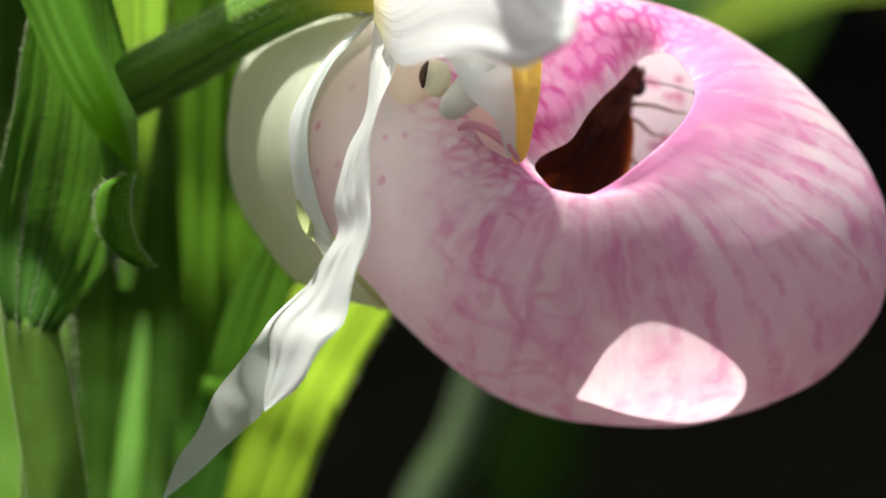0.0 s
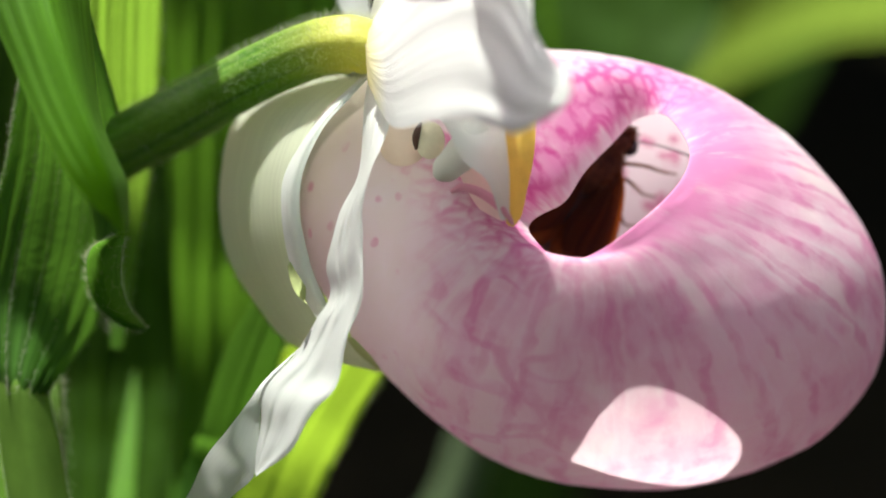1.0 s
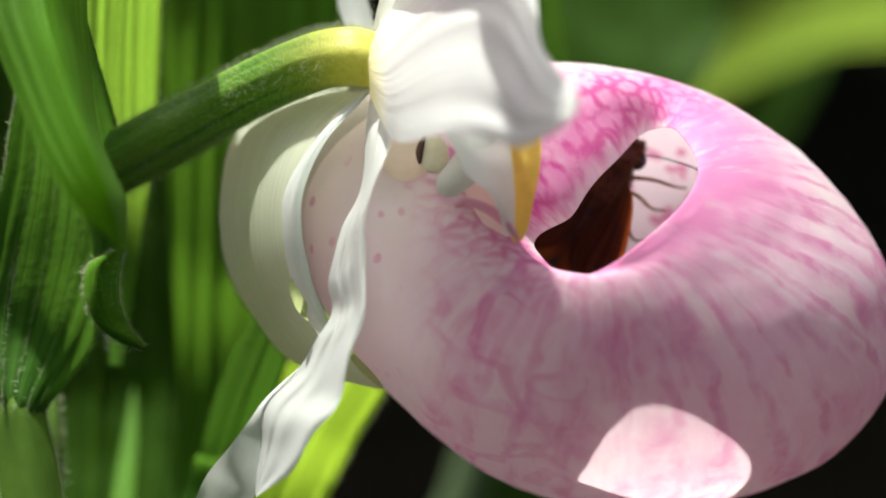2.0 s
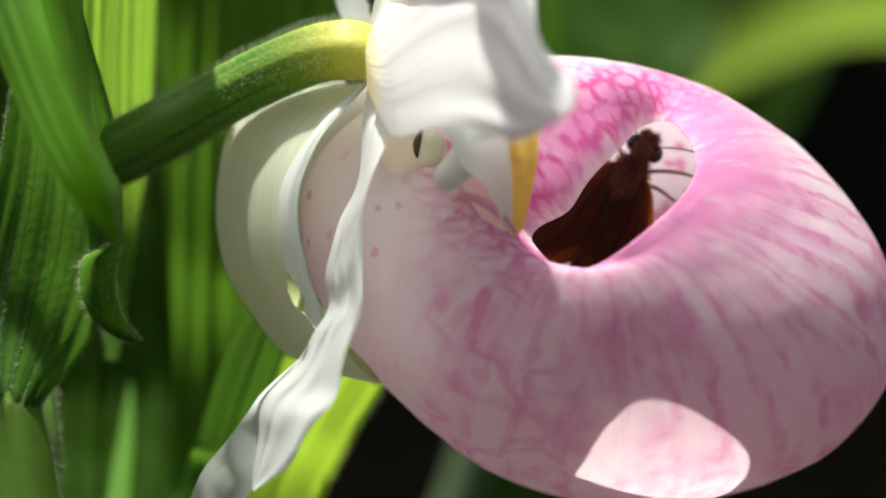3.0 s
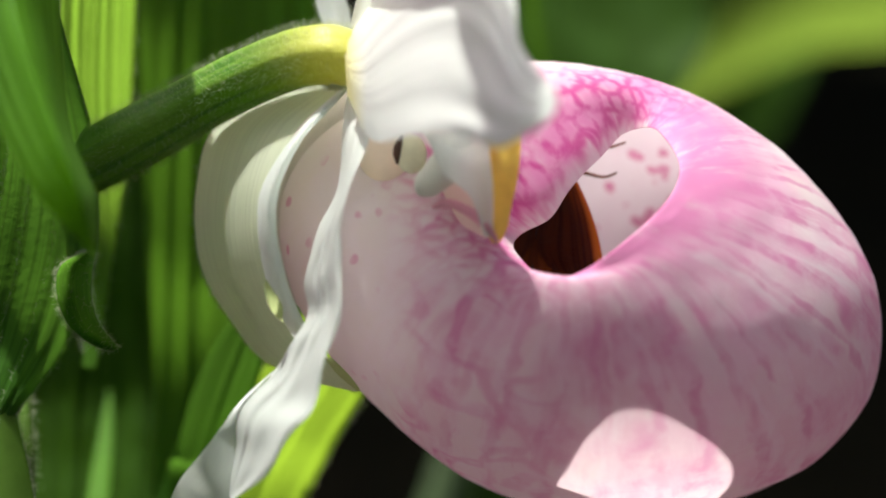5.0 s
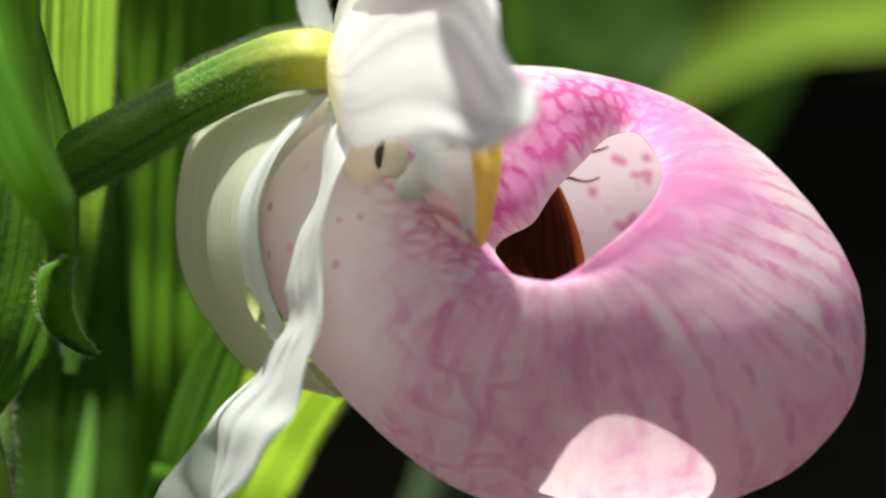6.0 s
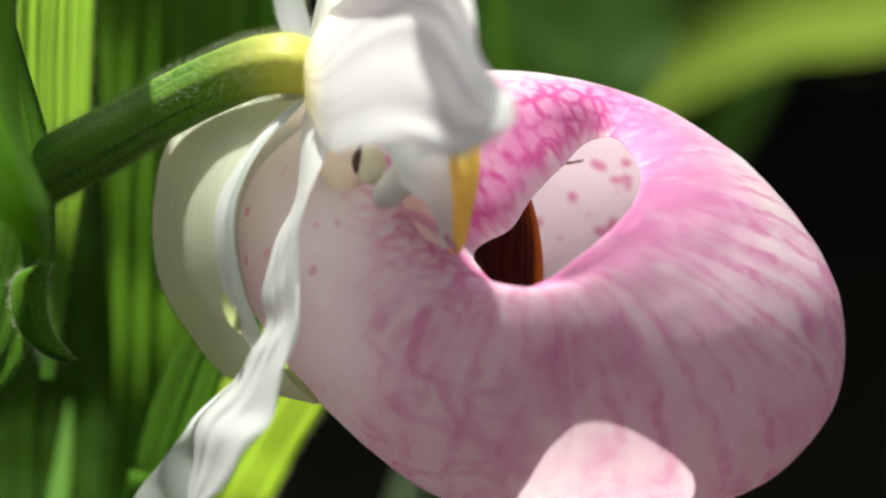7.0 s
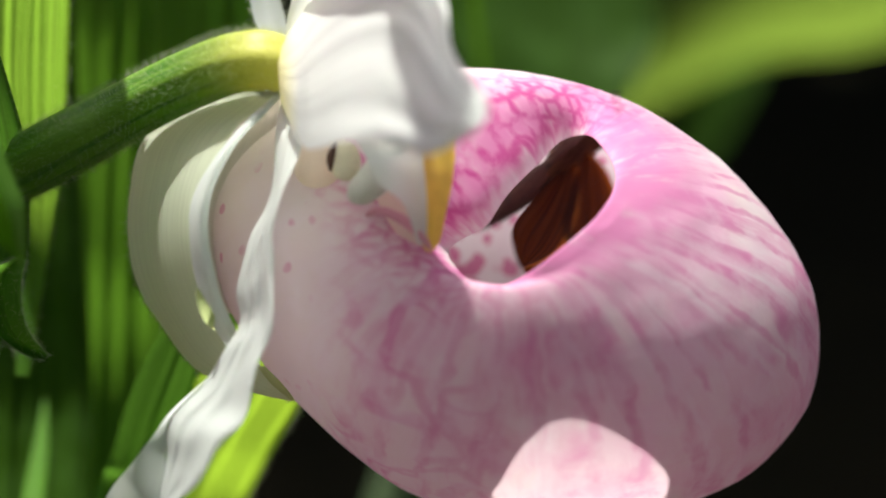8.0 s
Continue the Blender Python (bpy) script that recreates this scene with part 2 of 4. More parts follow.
def spline(rows, s):
    """Catmull-Rom through rows of equal length at s in 0..1."""
    k = s * (len(rows) - 1)
    i = min(int(k), len(rows) - 2)
    f = k - i
    p = [np.array(rows[min(max(j, 0), len(rows) - 1)], float) for j in (i - 1, i, i + 1, i + 2)]
    return 0.5 * (2 * p[1] + (p[2] - p[0]) * f + (2 * p[0] - 5 * p[1] + 4 * p[2] - p[3]) * f ** 2
                  + (3 * p[1] - p[0] - 3 * p[2] + p[3]) * f ** 3)


def grid(place, nu, nv):
    """A sheet from place(s, t), s along 0..1 and t across -1..1, with its own along/across attribute."""
    bm = bmesh.new()
    lay = bm.verts.layers.float_vector.new("along")
    vs = []
    for i in range(nu + 1):
        for j in range(nv + 1):
            s, t = i / nu, 2 * j / nv - 1
            w = bm.verts.new(place(s, t))
            w[lay] = (t, s, 0)
            vs.append(w)
    for i in range(nu):
        for j in range(nv):
            a = i * (nv + 1) + j
            bm.faces.new((vs[a], vs[a + 1], vs[a + nv + 2], vs[a + nv + 1]))
    return bm


def blade(rows, cup=0.0, fold=0.0, pleats=0, depth=0.0, ripple=0.0, waves=5.0, seed=0.0, curl=0.0):
    """place(s, t) of a petal or leaf. Rows: h, v, d of the midline, half width in steps, and the way across (h, v, d)."""
    widest = max(row[3] for row in rows)

    def place(s, t):
        c = spline(rows, s)
        e = 0.01
        a, b = spline(rows, max(s - e, 0)), spline(rows, min(s + e, 1))
        mid = at(*c[:3])
        tangent = (at(*b[:3]) - at(*a[:3])).normalized()
        across = (TIP.to_3x3() @ Vector((c[4], c[6], -c[5]))).normalized()
        across = (across - tangent * across.dot(tangent)).normalized()
        out = across.cross(tangent)
        half = max(c[3], 0.5) * UNIT * MM * (1 + c[2] / AWAY)
        edge = ripple * half * t * abs(t) * math.sin(waves * 6.28 * s + seed + (1.3 if t > 0 else 0))
        edge += 0.5 * ripple * half * t * math.sin(waves * 15.1 * s + 2 * seed)
        off = cup * half * (t * t) + fold * half * abs(t) + edge
        if pleats:
            lane = t + 0.5 / pleats * math.sin(5.3 * t + 2.1 * s + seed)
            off += depth * MM * math.cos(math.pi * pleats * lane) * (0.75 + 0.6 * math.sin(7.7 * t + 1.7 * seed + s)) * max(c[3], 1) / widest
        off += curl * half * max(0, t - 0.6) ** 2 * 6
        return mid + across * half * t + out * off
    return place


def loft(left, right, bulge=0.0, pleats=0, depth=0.0, ripple=0.0, waves=4.0, seed=0.0):
    """place(s, t) of a sheet between two margins, rows of h, v, d; bulge and pleat depth in mm towards the viewer."""
    def place(s, t):
        a, c = spline(left, s), spline(right, s)
        k = (t + 1) / 2
        p = a * (1 - k) + c * k
        wide = min(1.0, float(np.hypot(*(c - a)[:2])) / 60) * min(1.0, 0.03 + 2.2 * s)
        off = bulge * (1 - t * t) * min(1, 6 * s * (1 - s) + 0.2)
        if pleats:
            off += depth * wide * math.cos(math.pi * pleats * (t + 0.12 * math.sin(4 * t + 2.3 * s + seed)))
        off += ripple * wide * (abs(t) ** 3 * math.sin(waves * 6.28 * s + seed + 1.4 * t) + 0.4 * math.sin(waves * 11.3 * s + 3 * t + seed))
        side = ripple * wide * 9 * t * abs(t) * math.sin(waves * 8.1 * s + 2 * seed + t)
        return at(p[0] + side, p[1] + 0.5 * side, p[2] - off)
    return place


def tube(rows, nu=40, nv=20, ribs=0, rib=0.0, cap=True):
    """A round stalk through rows of h, v, d and radius in steps."""
    bm = bmesh.new()
    lay = bm.verts.layers.float_vector.new("along")
    rings = []
    for i in range(nu + 1):
        s = i / nu
        c = spline(rows, s)
        a, b = spline(rows, max(s - 0.01, 0)), spline(rows, min(s + 0.01, 1))
        mid, tangent = at(*c[:3]), (at(*b[:3]) - at(*a[:3])).normalized()
        x = tangent.cross(Vector((0.13, 0.97, 0.2))).normalized()
        y = tangent.cross(x)
        ring = []
        for j in range(nv):
            w = 2 * math.pi * j / nv
            r = c[3] * UNIT * MM * (1 + rib * math.cos(ribs * w))
            ring.append(bm.verts.new(mid + (x * math.cos(w) + y * math.sin(w)) * r))
            ring[-1][lay] = (math.cos(w), s, math.sin(w))
        rings.append(ring)
    for p, q in zip(rings, rings[1:]):
        for j in range(nv):
            bm.faces.new((p[j], p[(j + 1) % nv], q[(j + 1) % nv], q[j]))
    if cap:
        bm.faces.new(rings[0][::-1])
        bm.faces.new(rings[-1])
    return bm


def hairs(roots, thick=0.022):
    """Fine tapering hairs from (place, way, length in mm)."""
    bm = bmesh.new()
    for p, way, length in roots:
        way = way.normalized()
        x = way.orthogonal().normalized()
        y = way.cross(x)
        bend = (x * random.uniform(-1, 1) + y * random.uniform(-1, 1)) * length * 0.22 * MM
        rings = []
        for k, r in ((0.0, 1.0), (0.55, 0.7)):
            c = p + way * length * MM * k + bend * k * k
            rings.append([bm.verts.new(c + (x * math.cos(w) + y * math.sin(w)) * thick * r * MM)
                          for w in (0, 2.1, 4.2)])
        tip = bm.verts.new(p + way * length * MM + bend)
        a, b = rings
        for j in range(3):
            bm.faces.new((a[j], a[(j + 1) % 3], b[(j + 1) % 3], b[j]))
            bm.faces.new((b[j], b[(j + 1) % 3], tip))
    return bm


def edge_hairs(place, count, length, sides=(-1, 1), lo=0.03, hi=0.97):
    """Hairs that stand off the margins of a blade."""
    out = []
    for _ in range(count):
        s, t = random.uniform(lo, hi), random.choice(sides)
        p, q = place(s, t), place(s, t * 0.9)
        side = (p - q).normalized()
        wild = Vector([random.gauss(0, 0.35) for _ in range(3)])
        out.append((p, side + wild, length * random.uniform(0.4, 1.2)))
    return out


def face_hairs(place, count, length, lo=0.03, hi=0.97):
    """Hairs that stand up on the faces of a blade."""
    out = []
    for _ in range(count):
        s, t = random.uniform(lo, hi), random.uniform(-1, 1)
        p = place(s, t)
        nor = (place(s + 0.01, t) - p).cross(place(s, t + 0.02) - p).normalized() * random.choice((-1, 1))
        out.append((p, nor + Vector([random.gauss(0, 0.3) for _ in range(3)]), length * random.uniform(0.4, 1.2)))
    return out


# ---- ground ----
def ground():
    m, n, l = nodes_of("shade_darkened_mould")
    place = n.new("ShaderNodeTexCoord").outputs["Object"]
    a = ramp(n, l, grain(n, l, place, 9, 6), 0.35, 0.7)
    b = ramp(n, l, grain(n, l, place, 60, 5), 0.4, 0.65)
    # mottled mould, its colours lowered to near black in place of deeper shade
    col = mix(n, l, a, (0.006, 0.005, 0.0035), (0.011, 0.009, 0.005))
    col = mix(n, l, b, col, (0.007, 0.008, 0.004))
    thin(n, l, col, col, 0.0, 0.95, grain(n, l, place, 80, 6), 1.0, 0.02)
    bm = bmesh.new()
    bmesh.ops.create_grid(bm, x_segments=120, y_segments=120, size=1)
    for v in bm.verts:
        r = max(abs(v.co.x), abs(v.co.y))
        k = 3 * r + 400 * r ** 8
        x, y = v.co.x * k / max(r, 1e-6), v.co.y * k / max(r, 1e-6)
        z = 0.02 * noise.noise((x * 3, y * 3, 0)) + 0.008 * noise.noise((x * 14, y * 14, 3)) if r < 0.8 else 0
        v.co = (x, y, z)
    me = bpy.data.meshes.new("ground")
    bm.to_mesh(me)
    bm.free()
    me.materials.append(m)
    tagged(new("ground", me), "forest floor of leaf mould, coloured near black for deep shade", "ground", kind="structure")


ground()


def closing_wall():
    """A plain wall out of view, added to close the place all round, coloured like shaded woodland."""
    m, n, l = nodes_of("shaded_wood_colour")
    place = n.new("ShaderNodeTexCoord").outputs["Object"]
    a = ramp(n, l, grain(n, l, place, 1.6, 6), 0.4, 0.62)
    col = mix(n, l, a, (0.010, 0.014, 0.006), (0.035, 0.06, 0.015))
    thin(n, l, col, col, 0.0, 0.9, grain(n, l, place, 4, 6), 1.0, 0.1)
    bm = bmesh.new()
    rings = []
    for z, r in ((-0.2, 11), (2.5, 11.4), (5.0, 11.0), (8.0, 12.0)):
        rings.append([bm.verts.new((r * math.cos(w), r * math.sin(w) + 1, z + (0.9 * noise.noise((3 * math.cos(w), 3 * math.sin(w), z)) if z > 6 else 0)))
                      for w in np.arange(96) * math.pi / 48])
    for p, q in zip(rings, rings[1:]):
        for j in range(96):
            bm.faces.new((p[j], p[(j + 1) % 96], q[(j + 1) % 96], q[j]))
    me = bpy.data.meshes.new("backdrop")
    bm.to_mesh(me)
    bm.free()
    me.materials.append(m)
    tagged(new("backdrop", me), "unseen wall added all round, coloured like shaded woodland", "woodland", kind="structure")


closing_wall()


# ---- the slipper orchid's flower ----
flower = thing("orchid_flower", at(650, 100, 0), "pink and white lady's slipper orchid flower, nodding on its stalk", "flower")

# Half axes of the pouch in mm, and its lean.
PA, PB, PC, LEAN = 526 * UNIT, 390 * UNIT, 17.0, radians(-12.5)
PMID = (1065, 498)
GIRTH = (1.040, 0.986, 0.990, 0.994, 1.020, 1.045, 1.039, 1.009, 1.085, 1.042, 1.033, 1.073)


def pouch_point(u, v, r):
    """u right and v up in half axes of the upright frame; the front face at shell r."""
    return Vector((u, -math.sqrt(max(r * r - u * u - v * v, 0.0)), v))


def pouch_place(q):
    """From the unit ball to the world."""
    x, y, z = q
    a, c = PA * x, PB * z
    h = a * math.cos(LEAN) - c * math.sin(LEAN)
    v = a * math.sin(LEAN) + c * math.cos(LEAN)
    d = PC * y * (1 - 0.13 * z)
    # the outline: drawn in above, fuller below
    k = (math.atan2(v, h) / (2 * math.pi) % 1) * len(GIRTH)
    i, f = int(k) % len(GIRTH), k - int(k)
    f = f * f * (3 - 2 * f)
    g = GIRTH[i] * (1 - f) + GIRTH[(i + 1) % len(GIRTH)] * f
    e = min(max((math.hypot(x, z) - 0.5) / 0.45, 0), 1)
    g = 1 + (g - 1) * e * e * (3 - 2 * e)
    return at(PMID[0] + h * g / UNIT, PMID[1] - v * g / UNIT, d)


def to_ball(h, v):
    """Steps off the pouch's middle (v down) to unit ball u, v."""
    a, c = h * UNIT, -v * UNIT
    return (a * math.cos(LEAN) + c * math.sin(LEAN)) / PA, (-a * math.sin(LEAN) + c * math.cos(LEAN)) / PB


def soft(u):
    """A ramp that bends gently at nought."""
    return 0.5 * (u + math.sqrt(u * u + 0.03))


def pouch_mesh():
    bm = bmesh.new()
    vein, side = bm.verts.layers.float_vector.new("vein"), bm.verts.layers.float_vector.new("side")
    rim = bm.verts.layers.float_vector.new("rim")
    hem = bm.verts.layers.float_vector.new("mouth")
    n, inner, outer, turned = 160, 18, 60, 5
    rings = [[] for _ in range(turned + inner + outer + 1)]
    anti = Vector((0.05, 0.85, -0.45)).normalized()
    for j in range(n):
        w = 2 * math.pi * j / n
        # mouth edge: a leaning oval, its far side sunk
        e = 162 * math.copysign(abs(math.cos(w)) ** 0.7, math.cos(w))
        brow = 42 - 22 * math.exp(-((e + 80) / 50) ** 2) + 12 * math.exp(-((e - 110) / 40) ** 2)
        f = brow * math.sin(w) ** 0.4 if math.sin(w) > 0 else -92 * abs(math.sin(w)) ** 0.62
        k = radians(40)
        hh, hv = 10 + e * math.cos(k) - f * math.sin(k), -156 - e * math.sin(k) - f * math.cos(k)
        far = 0.5 + 0.5 * math.sin(w - 0.45)
        hu = to_ball(hh, hv)
        edge = pouch_point(*hu, 1.0 - 0.37 * far ** 1.3 - 0.08 * max(0, -math.cos(w)))
        # shoulder: where the rim turns over
        sh, sv = 25 + (270 if math.cos(w + k) > 0 else 295) * math.cos(w + k), -195 - 178 * math.sin(w + k)
        su = to_ball(sh, sv)
        shoulder = pouch_point(*su, 1.0)
        # margin rolled inwards
        roll = (1 - far) ** 0.5
        off = (shoulder - edge).normalized()
        for i in range(turned):
            f1 = (turned - i) / turned
            q = edge - edge.normalized() * 0.012 * roll * math.sin(f1 * 1.57) + off * 0.012 * roll * (1 - math.cos(f1 * 1.57))
            rings[i].append((q, w, 0.0))
        for i in range(inner + 1):
            f1 = i / inner
            q = edge.normalized().slerp(shoulder.normalized(), f1)
            r = edge.length + (shoulder.length - edge.length) * math.sin(f1 * math.pi / 2) ** 0.9
            rings[turned + i].append((q * r, w, f1 * 0.35))
        for i in range(1, outer + 1):
            f1 = i / outer
            q = shoulder.normalized().slerp(anti, f1)
            rings[turned + inner + i].append((q, w, 0.35 + f1 * 1.6))
    verts = []
    for ring in rings[:-1]:
        row = []
        for q, w, f1 in ring:
            r = 1.010 + 0.046 * soft(0.7 * q.x - 0.6 * q.z - 0.25) + 0.009 * noise.noise(q * 3.0) + 0.006 * noise.noise(q * 8.0 + Vector((3, 1, 2))) - 0.03 * soft(-q.x - 0.4) - 0.045 * soft(q.x * 0.75 + q.z * 0.66 - 0.62) + 0.09 * soft(q.z - 0.76)
            r += 0.28 * soft(-0.85 * q.x + 0.53 * q.z - 0.78) * (1 - 0.5 * abs(q.y))
            r += 0.45 * soft(-0.99 * q.x + 0.06 * q.z - 0.79) * (1 - 0.6 * abs(q.y)) - 0.15 * soft(-0.75 * q.x - 0.66 * q.z - 0.65)
            r += 0.065 * math.exp(-((q.x - 0.25) / 0.7) ** 2 - ((q.z + 0.32) / 0.34) ** 2) * max(0, -q.y)
            a = bm.verts.new(pouch_place(q * r))
            a[vein] = (math.cos(w), math.sin(w), f1)
            a[hem] = (9 * ((w + math.pi) % (2 * math.pi)), 23 * f1, 0)
            right = min(max((q.x + 0.45) / 0.8, 0), 1)
            back = min(max((q.y + 0.15) / 0.3, 0), 1)
            flank = min(max((-q.x - 0.62) / 0.15, 0), 1) * (1 - back)
            a[side] = (right, (0.45 * min(max((q.x + 0.72) / 0.3, 0), 1) + 0.5 * right) * (1 - 0.8 * back), back)
            fold = min(1, max(0.85, 1.6 * math.sin(w + 0.1))) * min(1, max(0, (0.5 - f1) / 0.22))
            hem_fade = min(1, max(0, (f1 - 0.005) / 0.05)) if math.sin(w) > 0 and math.cos(w) < 0.9 else 1
            fold *= hem_fade
            a[rim] = (hem_fade * min(1, max(0, (0.47 + 0.12 * math.cos(w) - f1) / 0.36)), fold * min(1, max(0, 1.5 * math.sin(w + 0.1), 0.8 * max(0, -math.cos(w)) ** 2)), flank)
            row.append(a)
        verts.append(row)
    for p, q in zip(verts, verts[1:]):
        for j in range(n):
            bm.faces.new((p[j], q[j], q[(j + 1) % n], p[(j + 1) % n]))
    bm.faces.new(verts[-1][::-1])
    for k in range(70):
        if k >= 7:
            near = [v for row in verts[turned + 3:turned + inner + 14] for v in row]
            bmesh.ops.smooth_vert(bm, verts=near, factor=0.5, use_axis_x=True, use_axis_y=True, use_axis_z=True)
            continue
        bmesh.ops.smooth_vert(bm, verts=[v for row in verts[turned + 2:] for v in row], factor=0.5, use_axis_x=True, use_axis_y=True, use_axis_z=True)
    lip = [v for row in verts[1:turned + 6] for v in row]
    for k in range(8):
        bmesh.ops.smooth_vert(bm, verts=lip, factor=0.5, use_axis_x=True, use_axis_y=True, use_axis_z=True)
    skin = [v for row in verts[turned + inner - 2:-2] for v in row]
    for k in range(60):
        bmesh.ops.smooth_vert(bm, verts=skin, factor=0.5, use_axis_x=True, use_axis_y=True, use_axis_z=True)
    whole = [v for row in verts[turned + 5:-2] for v in row]
    for k in range(70):
        bmesh.ops.smooth_vert(bm, verts=whole, factor=0.5, use_axis_x=True, use_axis_y=True, use_axis_z=True)
    bm.normal_update()
    for v in [v for row in verts[turned + 4:-2] for v in row]:
        v.co += v.normal * (0.16 * noise.noise(v.co * 190) + 0.07 * noise.noise(v.co * 560)) * MM
    return bm


pouch = part("pouch", pouch_mesh(), M_POUCH, flower, "inflated pink-veined pouch with an open mouth")

SYN_MARGIN = [(628, 122, -3), (500, 155, 0), (405, 225, 1), (379, 320, 1), (377, 405, 1), (396, 485, 0.5), (436, 552, 0), (496, 626, -1), (585, 664, -2), (664, 682, -2)]
SYN_LIP = [(660, 120, -7), (612, 168, -9), (562, 214, -10), (520, 288, -10.6), (505, 370, -10.6), (514, 455, -10.2), (538, 530, -9.6), (562, 578, -8), (612, 622, -6), (665, 678, -3)]
syn = loft(SYN_MARGIN, SYN_LIP, bulge=1.1, pleats=4, depth=0.08, ripple=0.06, waves=2)
BASE_L = [(636, 112, -3), (574, 190, -2.5), (530, 260, -2), (500, 340, -1.5), (508, 430, -1), (545, 530, -1)]
BASE_R = [(690, 130, -3), (680, 190, -2.5), (665, 260, -2), (650, 340, -1.5), (640, 430, -1), (640, 530, -1)]
part("pouch_base", grid(loft(BASE_L, BASE_R, bulge=0.8), 30, 16), M_BLUSH, flower, "pale narrowed base of the pouch")
synsepal = part("synsepal", grid(syn, 80, 36), M_CREAM, flower, "cream-green fused lower sepal")
LIP_OUT = [(648, 136, -9), (590, 188, -11), (532, 256, -11.8), (492, 330, -12), (487, 400, -12), (499, 472, -11.6), (518, 528, -11.2), (538, 566, -10.8), (562, 600, -10)]
LIP_IN = [(654, 142, -9), (610, 190, -11), (562, 244, -12.2), (527, 322, -12.8), (521, 400, -12.8), (537, 476, -12.4), (552, 522, -11.9), (569, 558, -11.2), (590, 592, -10.2)]
part("rolled_edge", grid(loft(LIP_OUT, LIP_IN, bulge=0.9, ripple=0.10, waves=3), 60, 14), M_WHITE, synsepal, "bright rolled white edge")
KEEL_OUT = [(498, 492, -13.4), (504, 520, -13.0), (516, 545, -12.0), (536, 562, -10.0)]
KEEL_IN = [(503, 484, -13.4), (522, 515, -12.8), (538, 541, -11.6), (545, 560, -9.8)]
part("keel", grid(loft(KEEL_OUT, KEEL_IN, bulge=0.08), 20, 8), M_KEEL, synsepal, "yellow-green keel")
TIP_L = [(604, 622, -6.4), (628, 652, -5.2), (664, 682, -3.4)]
TIP_R = [(616, 620, -6.6), (646, 650, -5.4), (667, 677, -3.6)]
part("tip", grid(loft(TIP_L, TIP_R, bulge=0.2), 20, 8), M_KEEL, synsepal, "yellow-green pointed tip")
part("hair", hairs(edge_hairs(syn, 420, 0.7, (-1,), 0.28, 0.8), 0.016), M_HAIR, synsepal)

# hanging petal: a lit face, and below it the tail that twists out of the sun
FACE_L = [(650, 130, -7), (637, 205, -11), (627, 323, -12.5), (591, 400, -12.5), (570, 483, -12.5), (575, 537, -12.5), (552, 590, -12.5), (511, 650, -12), (456, 712, -11.5), (447, 780, -11.5), (439, 866, -12)]
FACE_R = [(668, 146, -8), (684, 232, -14), (650, 317, -16), (635, 388, -16), (634, 448, -16), (636, 540, -16.5), (611, 610, -17), (590, 700, -17.5), (547, 756, -18), (503, 826, -17), (441, 874, -14)]
TAIL_L = [(520, 640, -12), (457, 698, -11.9), (427, 739, -11.6), (386, 793, -11.7), (350, 838, -10.8), (320, 903, -9.6), (282, 957, -8.6), (254, 1028, -8)]
TAIL_R = [(521, 642, -12), (457, 713, -11.5), (448, 780, -11.4), (439, 868, -11.6), (400, 908, -10.8), (358, 946, -9.8), (308, 992, -8.8), (256, 1032, -8)]
hang = part("petal", grid(loft(FACE_L, FACE_R, bulge=0.5, pleats=3, depth=0.2, ripple=0.2, waves=4.3), 150, 30), M_WHITE, flower, "narrow crinkled white side petal hanging down")
part("petal_tip", grid(loft(TAIL_L, TAIL_R, bulge=-0.1, ripple=0.02), 70, 18), M_WHITE, hang, "twisted tip turned out of the sun")

DORS = [(650, 92, -6, 14, 0.8, 0.6, 0), (715, -40, -12, 50, 1, 0.3, -0.5), (785, -105, -19, 56, 1, 0.2, -0.3), (848, -128, -25, 48, 1, 0.1, 0), (854, -128, -29, 50, 1, 0, 0), (878, -124, -33, 60, 1, 0, 0), (884, -118, -37, 54, 1, 0, 0), (880, -115, -40, 4, 1, 0, 0)]
dors = blade(DORS, cup=-0.15, ripple=0.03, pleats=3, depth=0.04)
part("dorsal_sepal", grid(dors, 60, 36), M_SHEER, flower, "white hooded upper sepal")

FLAP_TOP = [(638, 70, -12), (672, 20, -10.5), (715, -50, -10), (780, -110, -13), (850, -140, -19), (900, -110, -24), (936, -20, -27), (948, 60, -29), (976, 108, -32), (1004, 138, -34), (1016, 165, -35)]
FLAP_LOW = [(644, 160, -13), (674, 222, -17), (700, 243, -22), (752, 230, -27), (812, 224, -30), (862, 236, -32), (905, 252, -34), (942, 238, -35.5), (976, 224, -36.5), (1002, 202, -36.5), (1018, 172, -35.5)]
flap = loft(FLAP_TOP, FLAP_LOW, bulge=1.6, pleats=5, depth=0.22, ripple=0.2, waves=2.2, seed=0.8)
part("petal", grid(flap, 110, 48), M_PETAL, flower, "white side petal spread over the mouth")
STUB = [(645, 80, 3, 14, 1, 0.2, 0), (622, 30, 4, 26, 1, 0.2, 0), (608, -30, 5, 26, 1, 0.1, 0), (600, -110, 6, 34, 1, 0, 0), (600, -180, 6, 5, 1, 0, 0)]
stub = blade(STUB, cup=0.5)
far_petal = part("petal", grid(stub, 30, 12), M_WHITE, flower, "hairy white base of the far side petal")
part("hair", hairs(edge_hairs(stub, 120, 0.7) + face_hairs(stub, 120, 0.6), 0.016), M_HAIR, far_petal)

OVARY = [(110, 316, 2, 52), (190, 280, 0, 54), (280, 232, -2, 54), (372, 181, -3, 50), (462, 134, -5.5, 49), (550, 98, -8.6, 49), (608, 90, -10.4, 50), (642, 96, -9.5, 46), (672, 112, -8, 34), (692, 118, -6, 8)]
